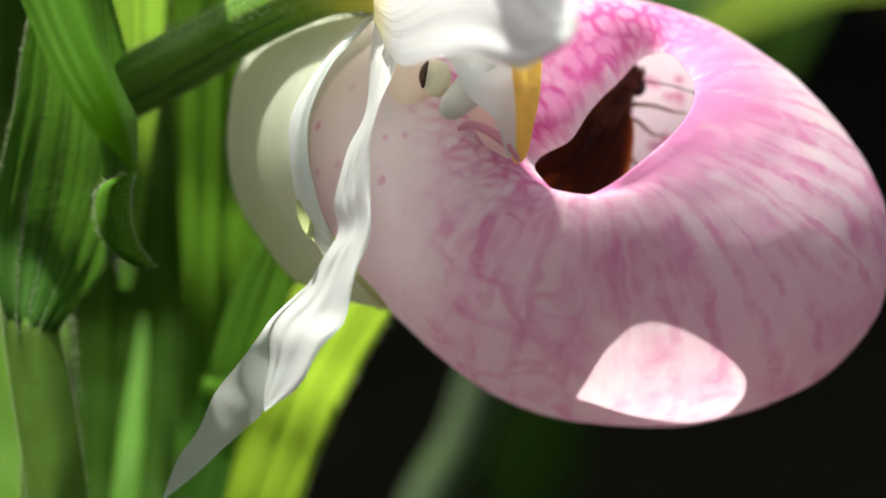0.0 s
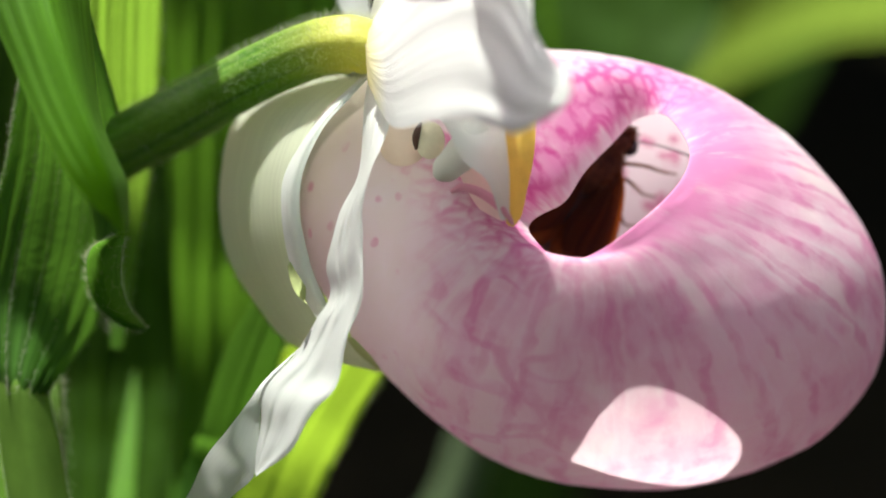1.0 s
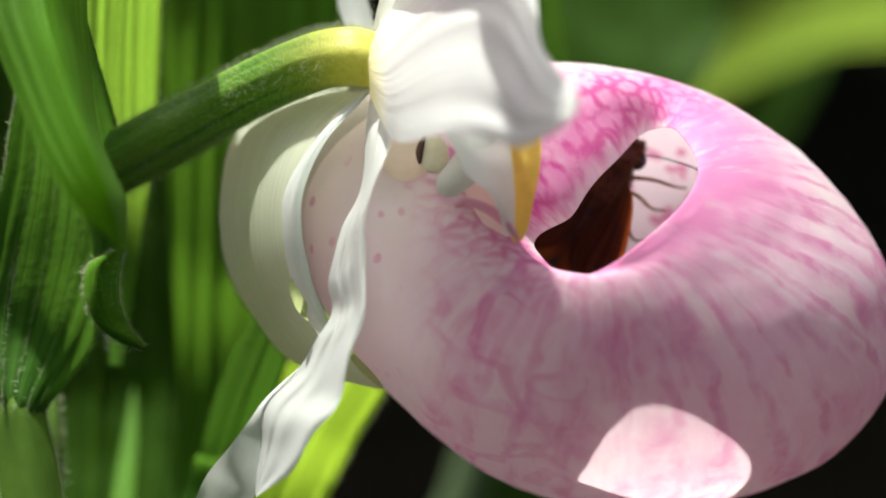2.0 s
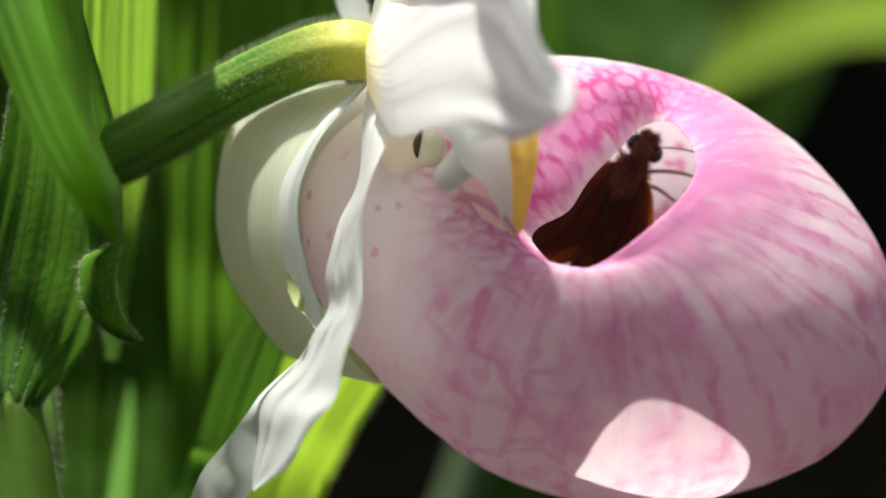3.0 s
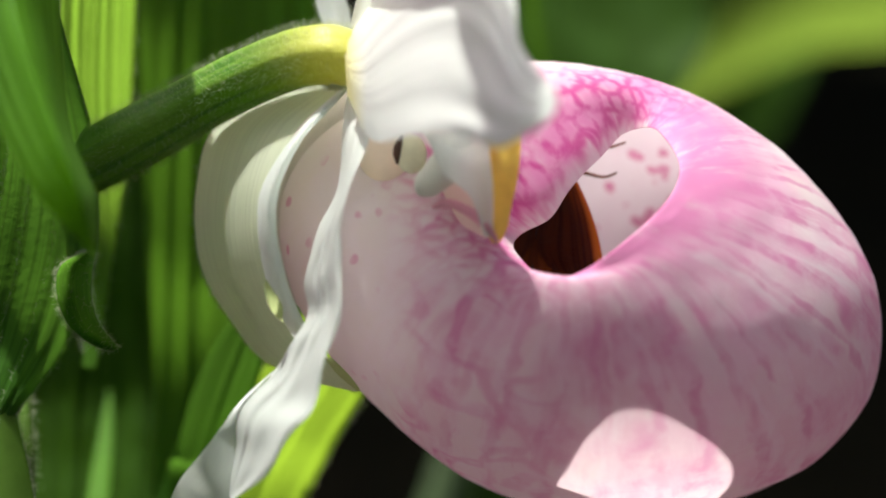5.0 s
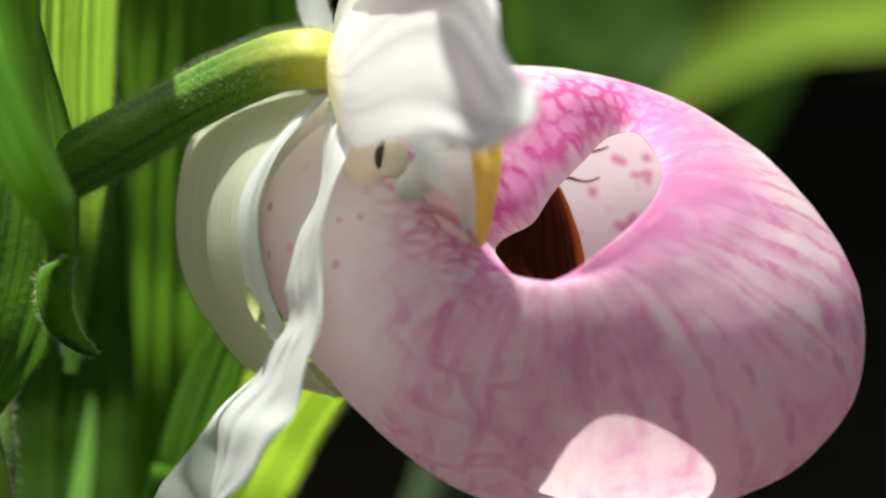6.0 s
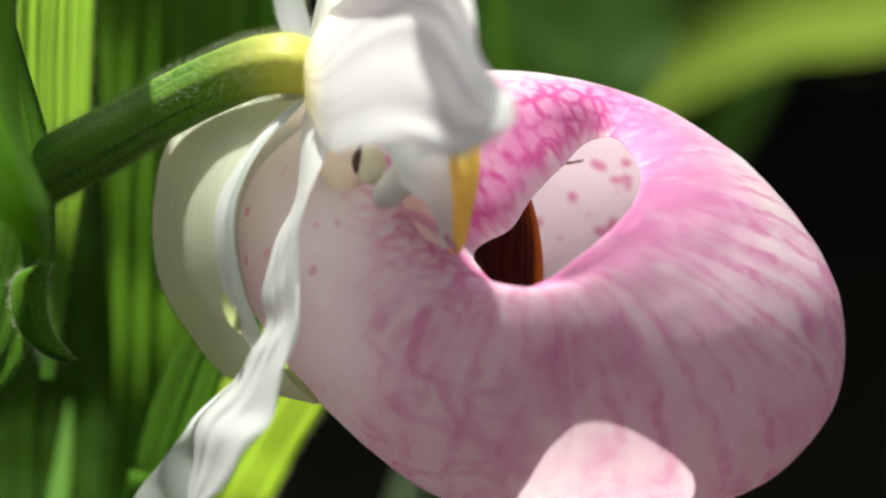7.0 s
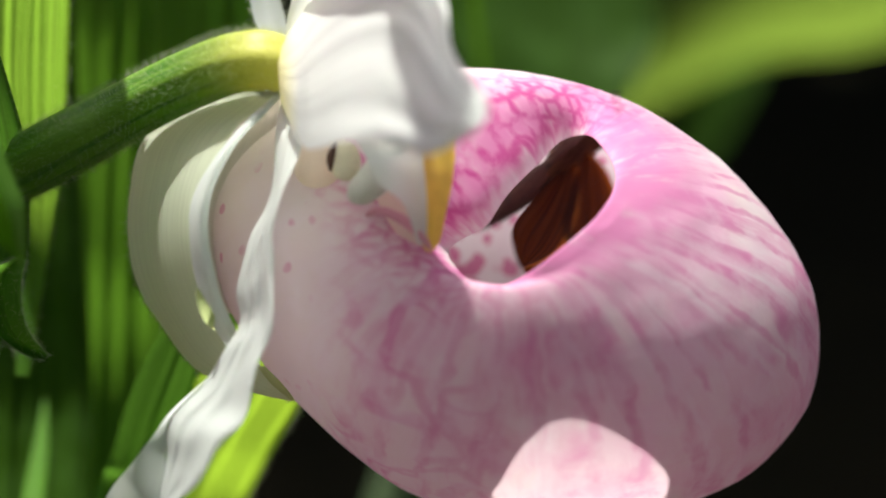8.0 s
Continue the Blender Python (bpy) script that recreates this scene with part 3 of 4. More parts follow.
ovary = part("ovary", tube(OVARY, 50, 30, 6, 0.05), M_OVARY, flower, "hairy yellow-green flower stalk")


def tube_hairs(rows, count, length):
    out = []
    for _ in range(count):
        s, w = random.random(), random.uniform(0, 6.283)
        c = spline(rows, s)
        a, b = spline(rows, max(s - 0.01, 0)), spline(rows, min(s + 0.01, 1))
        t = (at(*b[:3]) - at(*a[:3])).normalized()
        x = t.cross(Vector((0.13, 0.97, 0.2))).normalized()
        way = x * math.cos(w) + t.cross(x) * math.sin(w)
        out.append((at(*c[:3]) + way * c[3] * UNIT * MM, way + t * random.uniform(-0.1, 0.5), length * random.uniform(0.4, 1.3)))
    return out


part("hair", hairs(tube_hairs(OVARY, 15000, 0.6), 0.0065), M_HAIR, ovary)

# column with its anther and the yellow-marked shield
COL = [(680, 190, -6, 26), (702, 235, -7.8, 46), (726, 280, -8.3, 52), (750, 312, -8.7, 40), (770, 340, -9.2, 8)]
column = part("column", tube(COL, 30, 24), M_PEACH, flower, "peach-coloured column")


def ball(h, v, d, rx, ry, rz, seg=20):
    bm = bmesh.new()
    bmesh.ops.create_uvsphere(bm, u_segments=seg, v_segments=seg // 2, radius=1)
    for w in bm.verts:
        w.co = at(h, v, d) + TIP.to_3x3() @ Vector((w.co.x * rx, w.co.y * ry, w.co.z * rz)) * MM
    return bm


anther = part("anther", ball(757, 264, -12.3, 1.15, 0.35, 1.45), M_ANTHER, column, "round cream anther")
part("slit", tube([(741, 232, -12.4, 2), (734, 248, -12.6, 6), (731, 264, -12.6, 6), (732, 281, -12.4, 2)], 16, 8), M_DARK, column, "dark brown slit")
SHIELD = [(782, 205, -13, 28, 1, 0.3, 0), (818, 240, -15, 62, 1, 0.4, -0.2), (850, 275, -17, 50, 1, 0.3, -0.2), (880, 330, -17.5, 22, 1, 0.1, 0), (893, 408, -17, 8, 1, 0, 0)]
shield = part("staminode", grid(blade(SHIELD, cup=-0.3), 30, 14), M_PALE, column, "white shield-shaped staminode")
part("lobe", tube([(846, 250, -13.8, 30), (822, 280, -15, 30), (800, 303, -15.5, 26), (780, 320, -15.5, 22), (768, 329, -15.2, 8)], 24, 18), M_PALE, shield, "blunt white lobe")
YEL = [(922, 205, -15.5, 34, 1, 0, 0.3), (920, 290, -16, 30, 1, 0, 0.3), (915, 350, -16, 22, 1, 0, 0.3), (908, 398, -16, 18, 1, 0, 0.3), (904, 420, -16, 6, 1, 0, 0.3)]
part("yellow_patch", grid(blade(YEL, fold=0.3), 24, 10), M_YELLOW, shield, "bright yellow underside")

M_PINK = petal_material("pale_pink_fold", (0.80, 0.42, 0.55), (0.82, 0.50, 0.58), 0.55)
HOLLOW = [(800, 280, -11, 30, 0.7, -0.7, 0), (835, 315, -12.5, 44, 0.7, -0.7, 0), (868, 360, -14, 36, 0.7, -0.7, 0), (895, 405, -15.5, 10, 0.7, -0.7, 0)]
part("throat", grid(blade(HOLLOW, cup=0.4), 24, 14), M_PEACH, column, "peach-coloured throat")
FOLD = [(794, 358, -14.6, 4, 0.2, 1, 0.3), (816, 351, -15.7, 8, 0.2, 1, 0.3), (850, 362, -16.5, 9, -0.3, 1, 0.3), (886, 388, -17.2, 9, -0.6, 0.8, 0.3), (908, 418, -17, 3, -0.8, 0.6, 0.3)]
part("lip_fold", grid(blade(FOLD, cup=-0.6), 30, 10), M_PINK, flower, "pink folded margin of the pouch")

# ---- the leafy plant behind and below ----
plant = thing("orchid_plant", at(40, 9800, 2), "leafy green orchid plant with pleated hairy leaves", "plant")
STEM = [(64, 560, 14, 14), (62, 640, 10, 24), (57, 720, 4, 34), (52, 800, 2, 44), (50, 900, 2, 48), (46, 1200, 1, 54), (38, 2200, 0, 58), (32, 5000, 2, 64), (30, 9900, 3, 70)]
stem = part("stem", tube(STEM, 160, 20, 5, 0.05), M_STEM, plant, "hairy green stem")
part("hair", hairs([h for h in tube_hairs(STEM[:7], 1500, 0.8)], 0.011), M_HAIR, stem)


def leaf(rows, material, label, nu=60, nv=60, hair=0, length=0.6, fuzz=0, sides=(-1, 1), **shape):
    place = blade(rows, **shape)
    ob = part("leaf", grid(place, nu, nv), material, plant, label)
    if hair or fuzz:
        part("hair", hairs(edge_hairs(place, hair, length, sides) + face_hairs(place, fuzz, length * 0.7), 0.014), M_HAIR, ob)
    return ob


# folded bract close by: a broad lit half and a narrow half turned away
BRACT_L = [(40, -600, 1), (30, -500, -6), (0, -420, -12), (-60, -260, -16), (-60, -40, -19), (2, 135, -22), (62, 268, -26), (116, 352, -28), (176, 412, -28), (203, 442, -27)]
BRACT_M = [(150, -600, 2), (150, -500, -6), (130, -420, -13), (60, -260, -18), (56, -40, -22), (82, 80, -26), (116, 180, -29), (150, 265, -31), (184, 350, -31), (205, 444, -27)]
BRACT_R = [(248, -600, 1), (250, -500, -6), (246, -420, -13), (180, -260, -14), (141, -40, -13), (148, 120, -15), (161, 225, -18), (188, 296, -21), (208, 350, -24), (206, 446, -26)]
bract = part("leaf", grid(loft(BRACT_L, BRACT_M, pleats=3, depth=0.12), 60, 30), M_BRACT, plant, "folded green bract arching close by")
part("folded_half", grid(loft(BRACT_M, BRACT_R, pleats=2, depth=0.1), 60, 20), M_BRACT, bract)
CURL_L = [(196, 430, -9), (142, 460, -8), (135, 510, -7), (156, 566, -6), (198, 600, -5), (240, 613, -5)]
CURL_R = [(207, 434, -10), (198, 470, -10), (197, 515, -9), (207, 555, -8), (227, 585, -6), (246, 606, -5)]
curl = loft(CURL_L, CURL_R, bulge=-1.4)
curled = part("leaf", grid(curl, 50, 24), M_DEEP, plant, "small curled hairy bract tip")
part("hair", hairs(edge_hairs(curl, 900, 0.7) + face_hairs(curl, 300, 0.35), 0.009), M_HAIR, curled)
leaf([(235, -300, -4, 70, 1, 0, 0.1), (212, -100, 4, 66, 1, 0, 0.1), (203, 100, 9, 66, 1, 0, 0.1), (205, 280, 13, 54, 1, 0, 0.1), (208, 440, 15, 24, 1, 0, 0), (190, 640, 14, 12, 1, 0, 0)],
     M_BRACT, "sunlit yellow-green leaf", 80, 40, 300, 0.6, 400, pleats=7, depth=0.15, cup=0.2)
leaf([(380, -420, 44, 200, 1, 0, 0.1), (385, 0, 46, 225, 1, 0, 0.1), (370, 400, 50, 200, 1, 0, 0.1), (350, 800, 52, 190, 1, 0, 0.1), (220, 1500, 34, 110, 1, 0, 0), (60, 2300, 4, 20, 1, 0, 0)],
     M_LEAF, "broad dark green pleated leaf", 120, 140, 500, 0.6, 1200, pleats=9, depth=0.3, cup=-0.1, seed=1.0)
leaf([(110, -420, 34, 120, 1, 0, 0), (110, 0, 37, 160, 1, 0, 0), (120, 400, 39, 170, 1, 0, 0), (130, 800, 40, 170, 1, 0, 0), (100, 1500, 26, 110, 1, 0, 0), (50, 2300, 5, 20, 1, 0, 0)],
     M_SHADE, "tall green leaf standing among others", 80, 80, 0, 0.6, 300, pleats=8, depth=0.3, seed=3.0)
leaf([(690, 480, 10, 60, 0.9, 0.4, 0), (614, 620, 16, 84, 0.9, 0.45, 0), (540, 740, 21, 88, 0.9, 0.45, 0), (464, 900, 27, 86, 0.9, 0.4, 0), (330, 1300, 30, 70, 0.9, 0.3, 0), (80, 2200, 4, 20, 1, 0, 0)],
     M_BRIGHT, "sunlit translucent green leaf", 90, 50, 420, 0.7, 100, pleats=5, depth=0.07)
DEEP_L = [(30, -260, -12), (24, 60, -8), (0, 210, -6), (-14, 302, -5), (-42, 420, -4), (-55, 550, -3), (-36, 690, -3.4), (-4, 760, -2), (20, 840, 0)]
DEEP_R = [(60, -260, -10), (150, 60, -4), (200, 240, 0), (206, 360, 2), (200, 470, 2), (150, 610, 1), (66, 722, -3.4), (62, 770, -2), (50, 840, 0)]
deep = loft(DEEP_L, DEEP_R, bulge=1.9, pleats=5, depth=0.05, seed=2.0)
deep_leaf = part("leaf", grid(deep, 120, 90), M_DEEP, plant, "deep green hairy leaf with pale veins")
ribs = []
for lane, count in ((-0.97, 700), (-0.5, 600), (-0.1, 450), (0.35, 250), (0.98, 500)):
    for _ in range(count):
        s = random.uniform(0.08, 0.9)
        p = deep(s, lane + random.gauss(0, 0.012))
        ribs.append((p, TIP.to_3x3() @ Vector((random.gauss(0.1, 0.5), -0.8, random.gauss(0.1, 0.5))), random.uniform(0.2, 0.75)))
part("hair", hairs(ribs, 0.012), M_HAIR, deep_leaf)

leaf([(224, 680, 38, 2, 1, 0, 0), (217, 760, 34, 13, 1, 0, 0), (205, 860, 28, 19, 1, 0, 0), (188, 1010, 20, 25, 1, 0, 0), (130, 1500, 10, 30, 1, 0, 0), (55, 2300, 5, 12, 1, 0, 0)],
     M_BRACT, "narrow bright young leaf", 60, 12, cup=0.3)
leaf([(505, 490, 13, 4, 1, 0.2, 0), (462, 590, 15, 42, 1, 0.2, 0), (425, 690, 17, 52, 1, 0.2, 0), (390, 800, 19, 50, 1, 0.2, 0), (350, 910, 20, 46, 1, 0.2, 0), (220, 1500, 16, 36, 1, 0, 0), (60, 2300, 5, 14, 1, 0, 0)],
     M_DEEP, "sunlit leaf with soft ribs", 70, 30, pleats=3, depth=0.08, seed=0.6)
leaf([(-60, 620, 22, 2, 1, 0, 0), (-72, 740, 18, 44, 1, 0, 0), (-60, 900, 14, 66, 1, 0, 0), (-25, 1100, 9, 60, 1, 0, 0), (20, 1500, 7, 40, 1, 0, 0), (42, 2300, 5, 12, 1, 0, 0)],
     M_BRIGHT, "bright leaf beside the stem", 60, 20, cup=0.2)
SHEATH_L = [(-46, 660, -2.2), (-40, 694, -2.8), (-19, 838, -3.2), (7, 1026, -3.2), (20, 1250, -2)]
SHEATH_R = [(90, 690, -1.5), (66, 722, -3.2), (90, 838, -3.2), (115, 1026, -3.2), (120, 1250, -2)]
sheath = loft(SHEATH_L, SHEATH_R, bulge=2.3, pleats=2, depth=0.06)
sheath_leaf = part("sheath", grid(sheath, 50, 30), M_SHEATH, plant, "green leaf sheath with pale hairy edges")
part("hair", hairs(edge_hairs(sheath, 1500, 0.5, lo=0.1, hi=0.9), 0.011), M_HAIR, sheath_leaf)

# ---- dew ----
def dew_drop(h, v, d, r):
    m = bpy.data.materials.get("clear_water")
    if not m:
        m, n, l = nodes_of("clear_water")
        n["Principled BSDF"].inputs["Transmission Weight"].default_value = 1.0
        n["Principled BSDF"].inputs["Roughness"].default_value = 0.02
        n["Principled BSDF"].inputs["IOR"].default_value = 1.33
    bm = ball(h, v, d, r, r * 0.8, r * 0.85)
    me = bpy.data.meshes.new("dew_drop")
    c = at(h, v, d)
    bmesh.ops.translate(bm, vec=-c, verts=bm.verts)
    bm.to_mesh(me)
    bm.free()
    for f in me.polygons:
        f.use_smooth = True
    me.materials.append(m)
    ob = new("dew_drop", me)
    ob.location = c
    tagged(ob, "clear round drop of dew clinging to a leaf edge", "drop", "dew drops")


for drop in ((658, 676, 3.6, 0.45), (566, 852, 25.0, 0.4), (668, 705, 18.5, 0.3)):
    dew_drop(*drop)

# ---- neighbours farther back ----
def floor_step(d):
    """The plan step v at which a point d mm behind lies on the ground."""
    z = (d * math.sin(radians(15)) - 420) / math.cos(radians(15))
    return 441 - z / (UNIT * (1 + d / AWAY))


def neighbour(rows, material, label, foot=None, bend=(), **shape):
    """A shoot of another plant: one broad leaf and the stem that carries it from the ground."""
    h, v, d, half = (foot or rows[-1])[:4]
    base = floor_step(d) + 20
    ob = thing("leaf_shoot", at(h, base, d), label, "plant", "shoots behind the flower")
    part("leaf", grid(blade(rows, **shape), 40, 24), material, ob)
    part("stem", tube([*bend, (h, v, d, min(half, 30)), (h, v + 300, d, 34), (h, (v + base) / 2, d, 38), (h, base, d, 44)], 30, 12), M_STEM, ob)
    return ob


neighbour([(1900, -160, 350, 120, 0.2, 1, 0.5), (1650, -60, 350, 135, 0.2, 1, 0.5), (1450, -8, 350, 105, 0.3, 1, 0.5), (1280, 72, 345, 92, 0.5, 1, 0.5), (1160, 165, 340, 70, 0.6, 1, 0.5), (1050, 290, 335, 10, 0.6, 1, 0.5)],
          M_FAR, "sunlit broad green leaf of a neighbouring plant", foot=(1900, -160, 350, 30), cup=0.2)
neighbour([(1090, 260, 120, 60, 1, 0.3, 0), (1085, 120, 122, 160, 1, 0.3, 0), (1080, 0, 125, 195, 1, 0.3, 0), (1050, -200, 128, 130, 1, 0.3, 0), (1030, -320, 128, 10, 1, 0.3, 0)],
          M_SHADE, "leaf behind, its green darkened to stand for shade", foot=(280, 500, 128, 30), bend=((1030, -320, 128, 14), (700, -430, 128, 20), (350, -250, 128, 26)), cup=0.2)
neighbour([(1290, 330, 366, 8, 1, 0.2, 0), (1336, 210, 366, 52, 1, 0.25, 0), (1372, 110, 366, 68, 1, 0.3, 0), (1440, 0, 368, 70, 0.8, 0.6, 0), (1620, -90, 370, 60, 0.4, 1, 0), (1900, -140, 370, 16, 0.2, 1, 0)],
          M_SHADE, "drooping leaf of a neighbouring plant, its green darkened for shade", foot=(1960, -140, 370, 26), bend=((1880, -138, 370, 14),), cup=0.2)
neighbour([(868, 700, 120, 38, 1, 0.2, 0), (836, 800, 120, 40, 1, 0.2, 0), (804, 900, 120, 42, 1, 0.2, 0), (720, 1100, 120, 50, 1, 0.2, 0), (690, 1500, 120, 20, 1, 0.2, 0)],
          M_GREY, "pale green blurred stalk of a neighbouring plant", cup=0.5)
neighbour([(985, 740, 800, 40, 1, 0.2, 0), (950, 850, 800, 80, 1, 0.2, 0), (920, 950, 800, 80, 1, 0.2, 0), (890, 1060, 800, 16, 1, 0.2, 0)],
          M_SHADE, "low leaf behind the flower, its green darkened for shade", cup=0.3)


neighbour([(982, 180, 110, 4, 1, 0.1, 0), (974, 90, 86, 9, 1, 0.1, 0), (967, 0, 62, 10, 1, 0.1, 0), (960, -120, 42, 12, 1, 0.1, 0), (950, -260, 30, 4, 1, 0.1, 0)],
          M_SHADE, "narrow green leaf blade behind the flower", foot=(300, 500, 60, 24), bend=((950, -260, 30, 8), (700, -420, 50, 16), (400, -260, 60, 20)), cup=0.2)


# ---- an unseen tree overhead, added to throw shade on the ground behind ----
def shade_tree():
    tree = thing("tree", (0.4, 5.2, 0), "unseen broad-leaved tree added to shade the forest floor", "tree")
    bark = solid_material("grey_brown_bark", (0.14, 0.10, 0.07), 0.9, 30, 0.5, 1.0)

    def limb(a, c, r0, r1, bm):
        a, c = Vector(a), Vector(c)
        t = (c - a).normalized()
        x = t.orthogonal().normalized()
        y = t.cross(x)
        rings = []
        for i in range(7):
            k = i / 6
            mid = a.lerp(c, k) + Vector((0, 0, 0.12 * math.sin(k * 3.14))) + x * 0.05 * math.sin(k * 7)
            r = r0 + (r1 - r0) * k
            rings.append([bm.verts.new(mid + (x * math.cos(w) + y * math.sin(w)) * r) for w in np.arange(8) * math.pi / 4])
        for p, q in zip(rings, rings[1:]):
            for j in range(8):
                bm.faces.new((p[j], p[(j + 1) % 8], q[(j + 1) % 8], q[j]))

    bm = bmesh.new()
    limb((0.4, 5.2, -0.1), (0.3, 5.0, 2.6), 0.2, 0.13, bm)
    part("trunk", bm, bark, tree)
    rng = random.Random(7)
    bm = bmesh.new()
    tips = []
    for i in range(16):
        end = (rng.uniform(-2.2, 1.6), rng.uniform(1.7, 5.4), rng.uniform(2.8, 3.9))
        limb((0.3, 5.0, 2.3), end, 0.07, 0.015, bm)
        tips.append(end)
    part("limbs", bm, bark, tree)
    vs, fs = [], []
    for _ in range(15000):
        a, r = rng.uniform(0, 6.283), math.sqrt(rng.random())
        r *= 1 + 0.22 * noise.noise((2.2 * math.cos(a), 2.2 * math.sin(a), 5.0))
        c = Vector((-0.3 + 2.7 * r * math.cos(a), 3.55 + 2.6 * r * math.sin(a), 0))
        c.z = 2.75 + 0.35 * noise.noise(c * 1.3) + rng.random() * 1.5 * math.sqrt(max(0, 1.1 - r * r))
        turn = Euler((rng.gauss(0, 0.5), rng.gauss(0, 0.5), rng.uniform(0, 6.3))).to_matrix()
        k, size = len(vs), rng.uniform(0.06, 0.11)
        for x, y, z in ((0, -1, 0), (0.5, -0.3, 0.1), (0.45, 0.4, 0.1), (0, 1, -0.1), (-0.45, 0.4, 0.1), (-0.5, -0.3, 0.1)):
            vs.append(c + turn @ Vector((x, y, z)) * size)
        fs += [(k, k + 1, k + 2, k + 3), (k, k + 3, k + 4, k + 5)]
    me = bpy.data.meshes.new("crown")
    me.from_pydata([v - tree.location for v in vs], [], fs)
    me.materials.append(leaf_material("tree_leaf", (0.05, 0.09, 0.02), (0.10, 0.2, 0.02), 0.3))
    crown = new("crown", me)
    crown.parent = tree
    tagged(crown, kind="stuff")


shade_tree()


# ---- the skipper butterfly inside the pouch ----
def wing_material():
    m, n, l = nodes_of("orange_brown_wing")
    place = n.new("ShaderNodeTexCoord").outputs["Object"]
    along = attribute(n, "along")
    sep = n.new("ShaderNodeSeparateXYZ")
    l.new(along, sep.inputs[0])
    lines = ramp(n, l, grain(n, l, along, 9, 2, (1, 0.08, 1)), 0.44, 0.56)
    col = mix(n, l, lines, (0.075, 0.020, 0.004), (0.012, 0.005, 0.003))
    col = mix(n, l, ramp(n, l, sep.outputs[1], 0.72, 0.95), col, (0.05, 0.022, 0.012))
    col = mix(n, l, times(n, l, ramp(n, l, grain(n, l, place, 420, 4), 0.40, 0.6), 0.7), col, (0.05, 0.02, 0.010))
    col = mix(n, l, times(n, l, ramp(n, l, sep.outputs[0], 0.15, 0.9), 0.85), col, (0.020, 0.009, 0.005))
    col = mix(n, l, ramp(n, l, sep.outputs[0], 0.34, 0.14), col, (0.46, 0.17, 0.025))
    thin(n, l, col, mix(n, l, times(n, l, lines, 0.45), (0.36, 0.078, 0.007), (0.03, 0.008, 0.003)), 0.45, 0.6, grain(n, l, place, 5000, 2), 0.4, 0.12)
    return m


M_WING = wing_material()
M_BODY = solid_material("dark_brown_scales", (0.075, 0.035, 0.018), 0.7, 1500, 0.6, 0.6)
M_FUR = solid_material("tawny_fur", (0.20, 0.085, 0.03), 0.7, 1500, 0.4, 0.2)
M_EYE = solid_material("black_eye", (0.006, 0.005, 0.005), 0.18, 900, 0.1, 0.0)
M_LEG = solid_material("brown_leg", (0.20, 0.085, 0.03), 0.5, 1500, 0.4, 0.3)


def lump(cx, cy, cz, rx, ry, rz, seg=18, taper=0.0):
    bm = bmesh.new()
    bmesh.ops.create_uvsphere(bm, u_segments=seg, v_segments=seg // 2 + 2, radius=1)
    for w in bm.verts:
        k = 1 + taper * w.co.y
        w.co = Vector((cx + w.co.x * rx * k, cy + w.co.y * ry, cz + w.co.z * rz * k)) * MM
    return bm


def rod(points, r0, r1, club=0.0):
    """A thin jointed rod through points in mm."""
    bm = bmesh.new()
    rings = []
    rows = [list(p) for p in points]
    nu = 14
    for i in range(nu + 1):
        s = i / nu
        c = Vector(spline(rows, s))
        t = (Vector(spline(rows, min(s + 0.02, 1))) - Vector(spline(rows, max(s - 0.02, 0)))).normalized()
        x = t.orthogonal().normalized()
        y = t.cross(x)
        r = r0 + (r1 - r0) * s + club * math.exp(-((s - 0.9) / 0.09) ** 2)
        rings.append([bm.verts.new((c + (x * math.cos(w) + y * math.sin(w)) * r) * MM) for w in np.arange(6) * math.pi / 3])
    for p, q in zip(rings, rings[1:]):
        for j in range(6):
            bm.faces.new((p[j], p[(j + 1) % 6], q[(j + 1) % 6], q[j]))
    bm.faces.new(rings[0][::-1])
    bm.faces.new(rings[-1])
    return bm


def wing(outer, inner, side, bend):
    """A wing plate between its leading edge (outer) and its trailing edge (inner), both in mm from the hinge."""
    bm = bmesh.new()
    lay = bm.verts.layers.float_vector.new("along")
    nu, nv = 22, 14
    vs = []
    for i in range(nu + 1):
        for j in range(nv + 1):
            s, t = i / nu, j / nv
            a, c = spline(outer, s), spline(inner, s)
            p = a * (1 - t) + c * t
            z = bend * math.sin(t * math.pi) * math.sin(s * 2.6) + 0.05 * math.cos(t * 19)
            w = bm.verts.new(Vector((p[0] * side, p[1], z)) * MM)
            w[lay] = (t * 2, s, 0)
            vs.append(w)
    for i in range(nu):
        for j in range(nv):
            a = i * (nv + 1) + j
            bm.faces.new((vs[a], vs[a + 1], vs[a + nv + 2], vs[a + nv + 1]))
    return bm


def fur(lumps, count, length, rng):
    bm = bmesh.new()
    for _ in range(count):
        c, r = rng.choice(lumps)
        way = Vector((rng.gauss(0, 1), rng.gauss(0, 1), abs(rng.gauss(0, 1)) + 0.1)).normalized()
        p = Vector([c[i] + way[i] * r[i] for i in range(3)]) * MM
        lean = way + Vector((0, -0.5, 0))
        x = lean.orthogonal().normalized() * 0.03 * MM
        q = lean.cross(x).normalized() * 0.03 * MM
        tip = bm.verts.new(p + lean.normalized() * length * rng.uniform(0.5, 1.2) * MM)
        ring = [bm.verts.new(p + x), bm.verts.new(p - x * 0.5 + q), bm.verts.new(p - x * 0.5 - q)]
        for j in range(3):
            bm.faces.new((ring[j], ring[(j + 1) % 3], tip))
    return bm


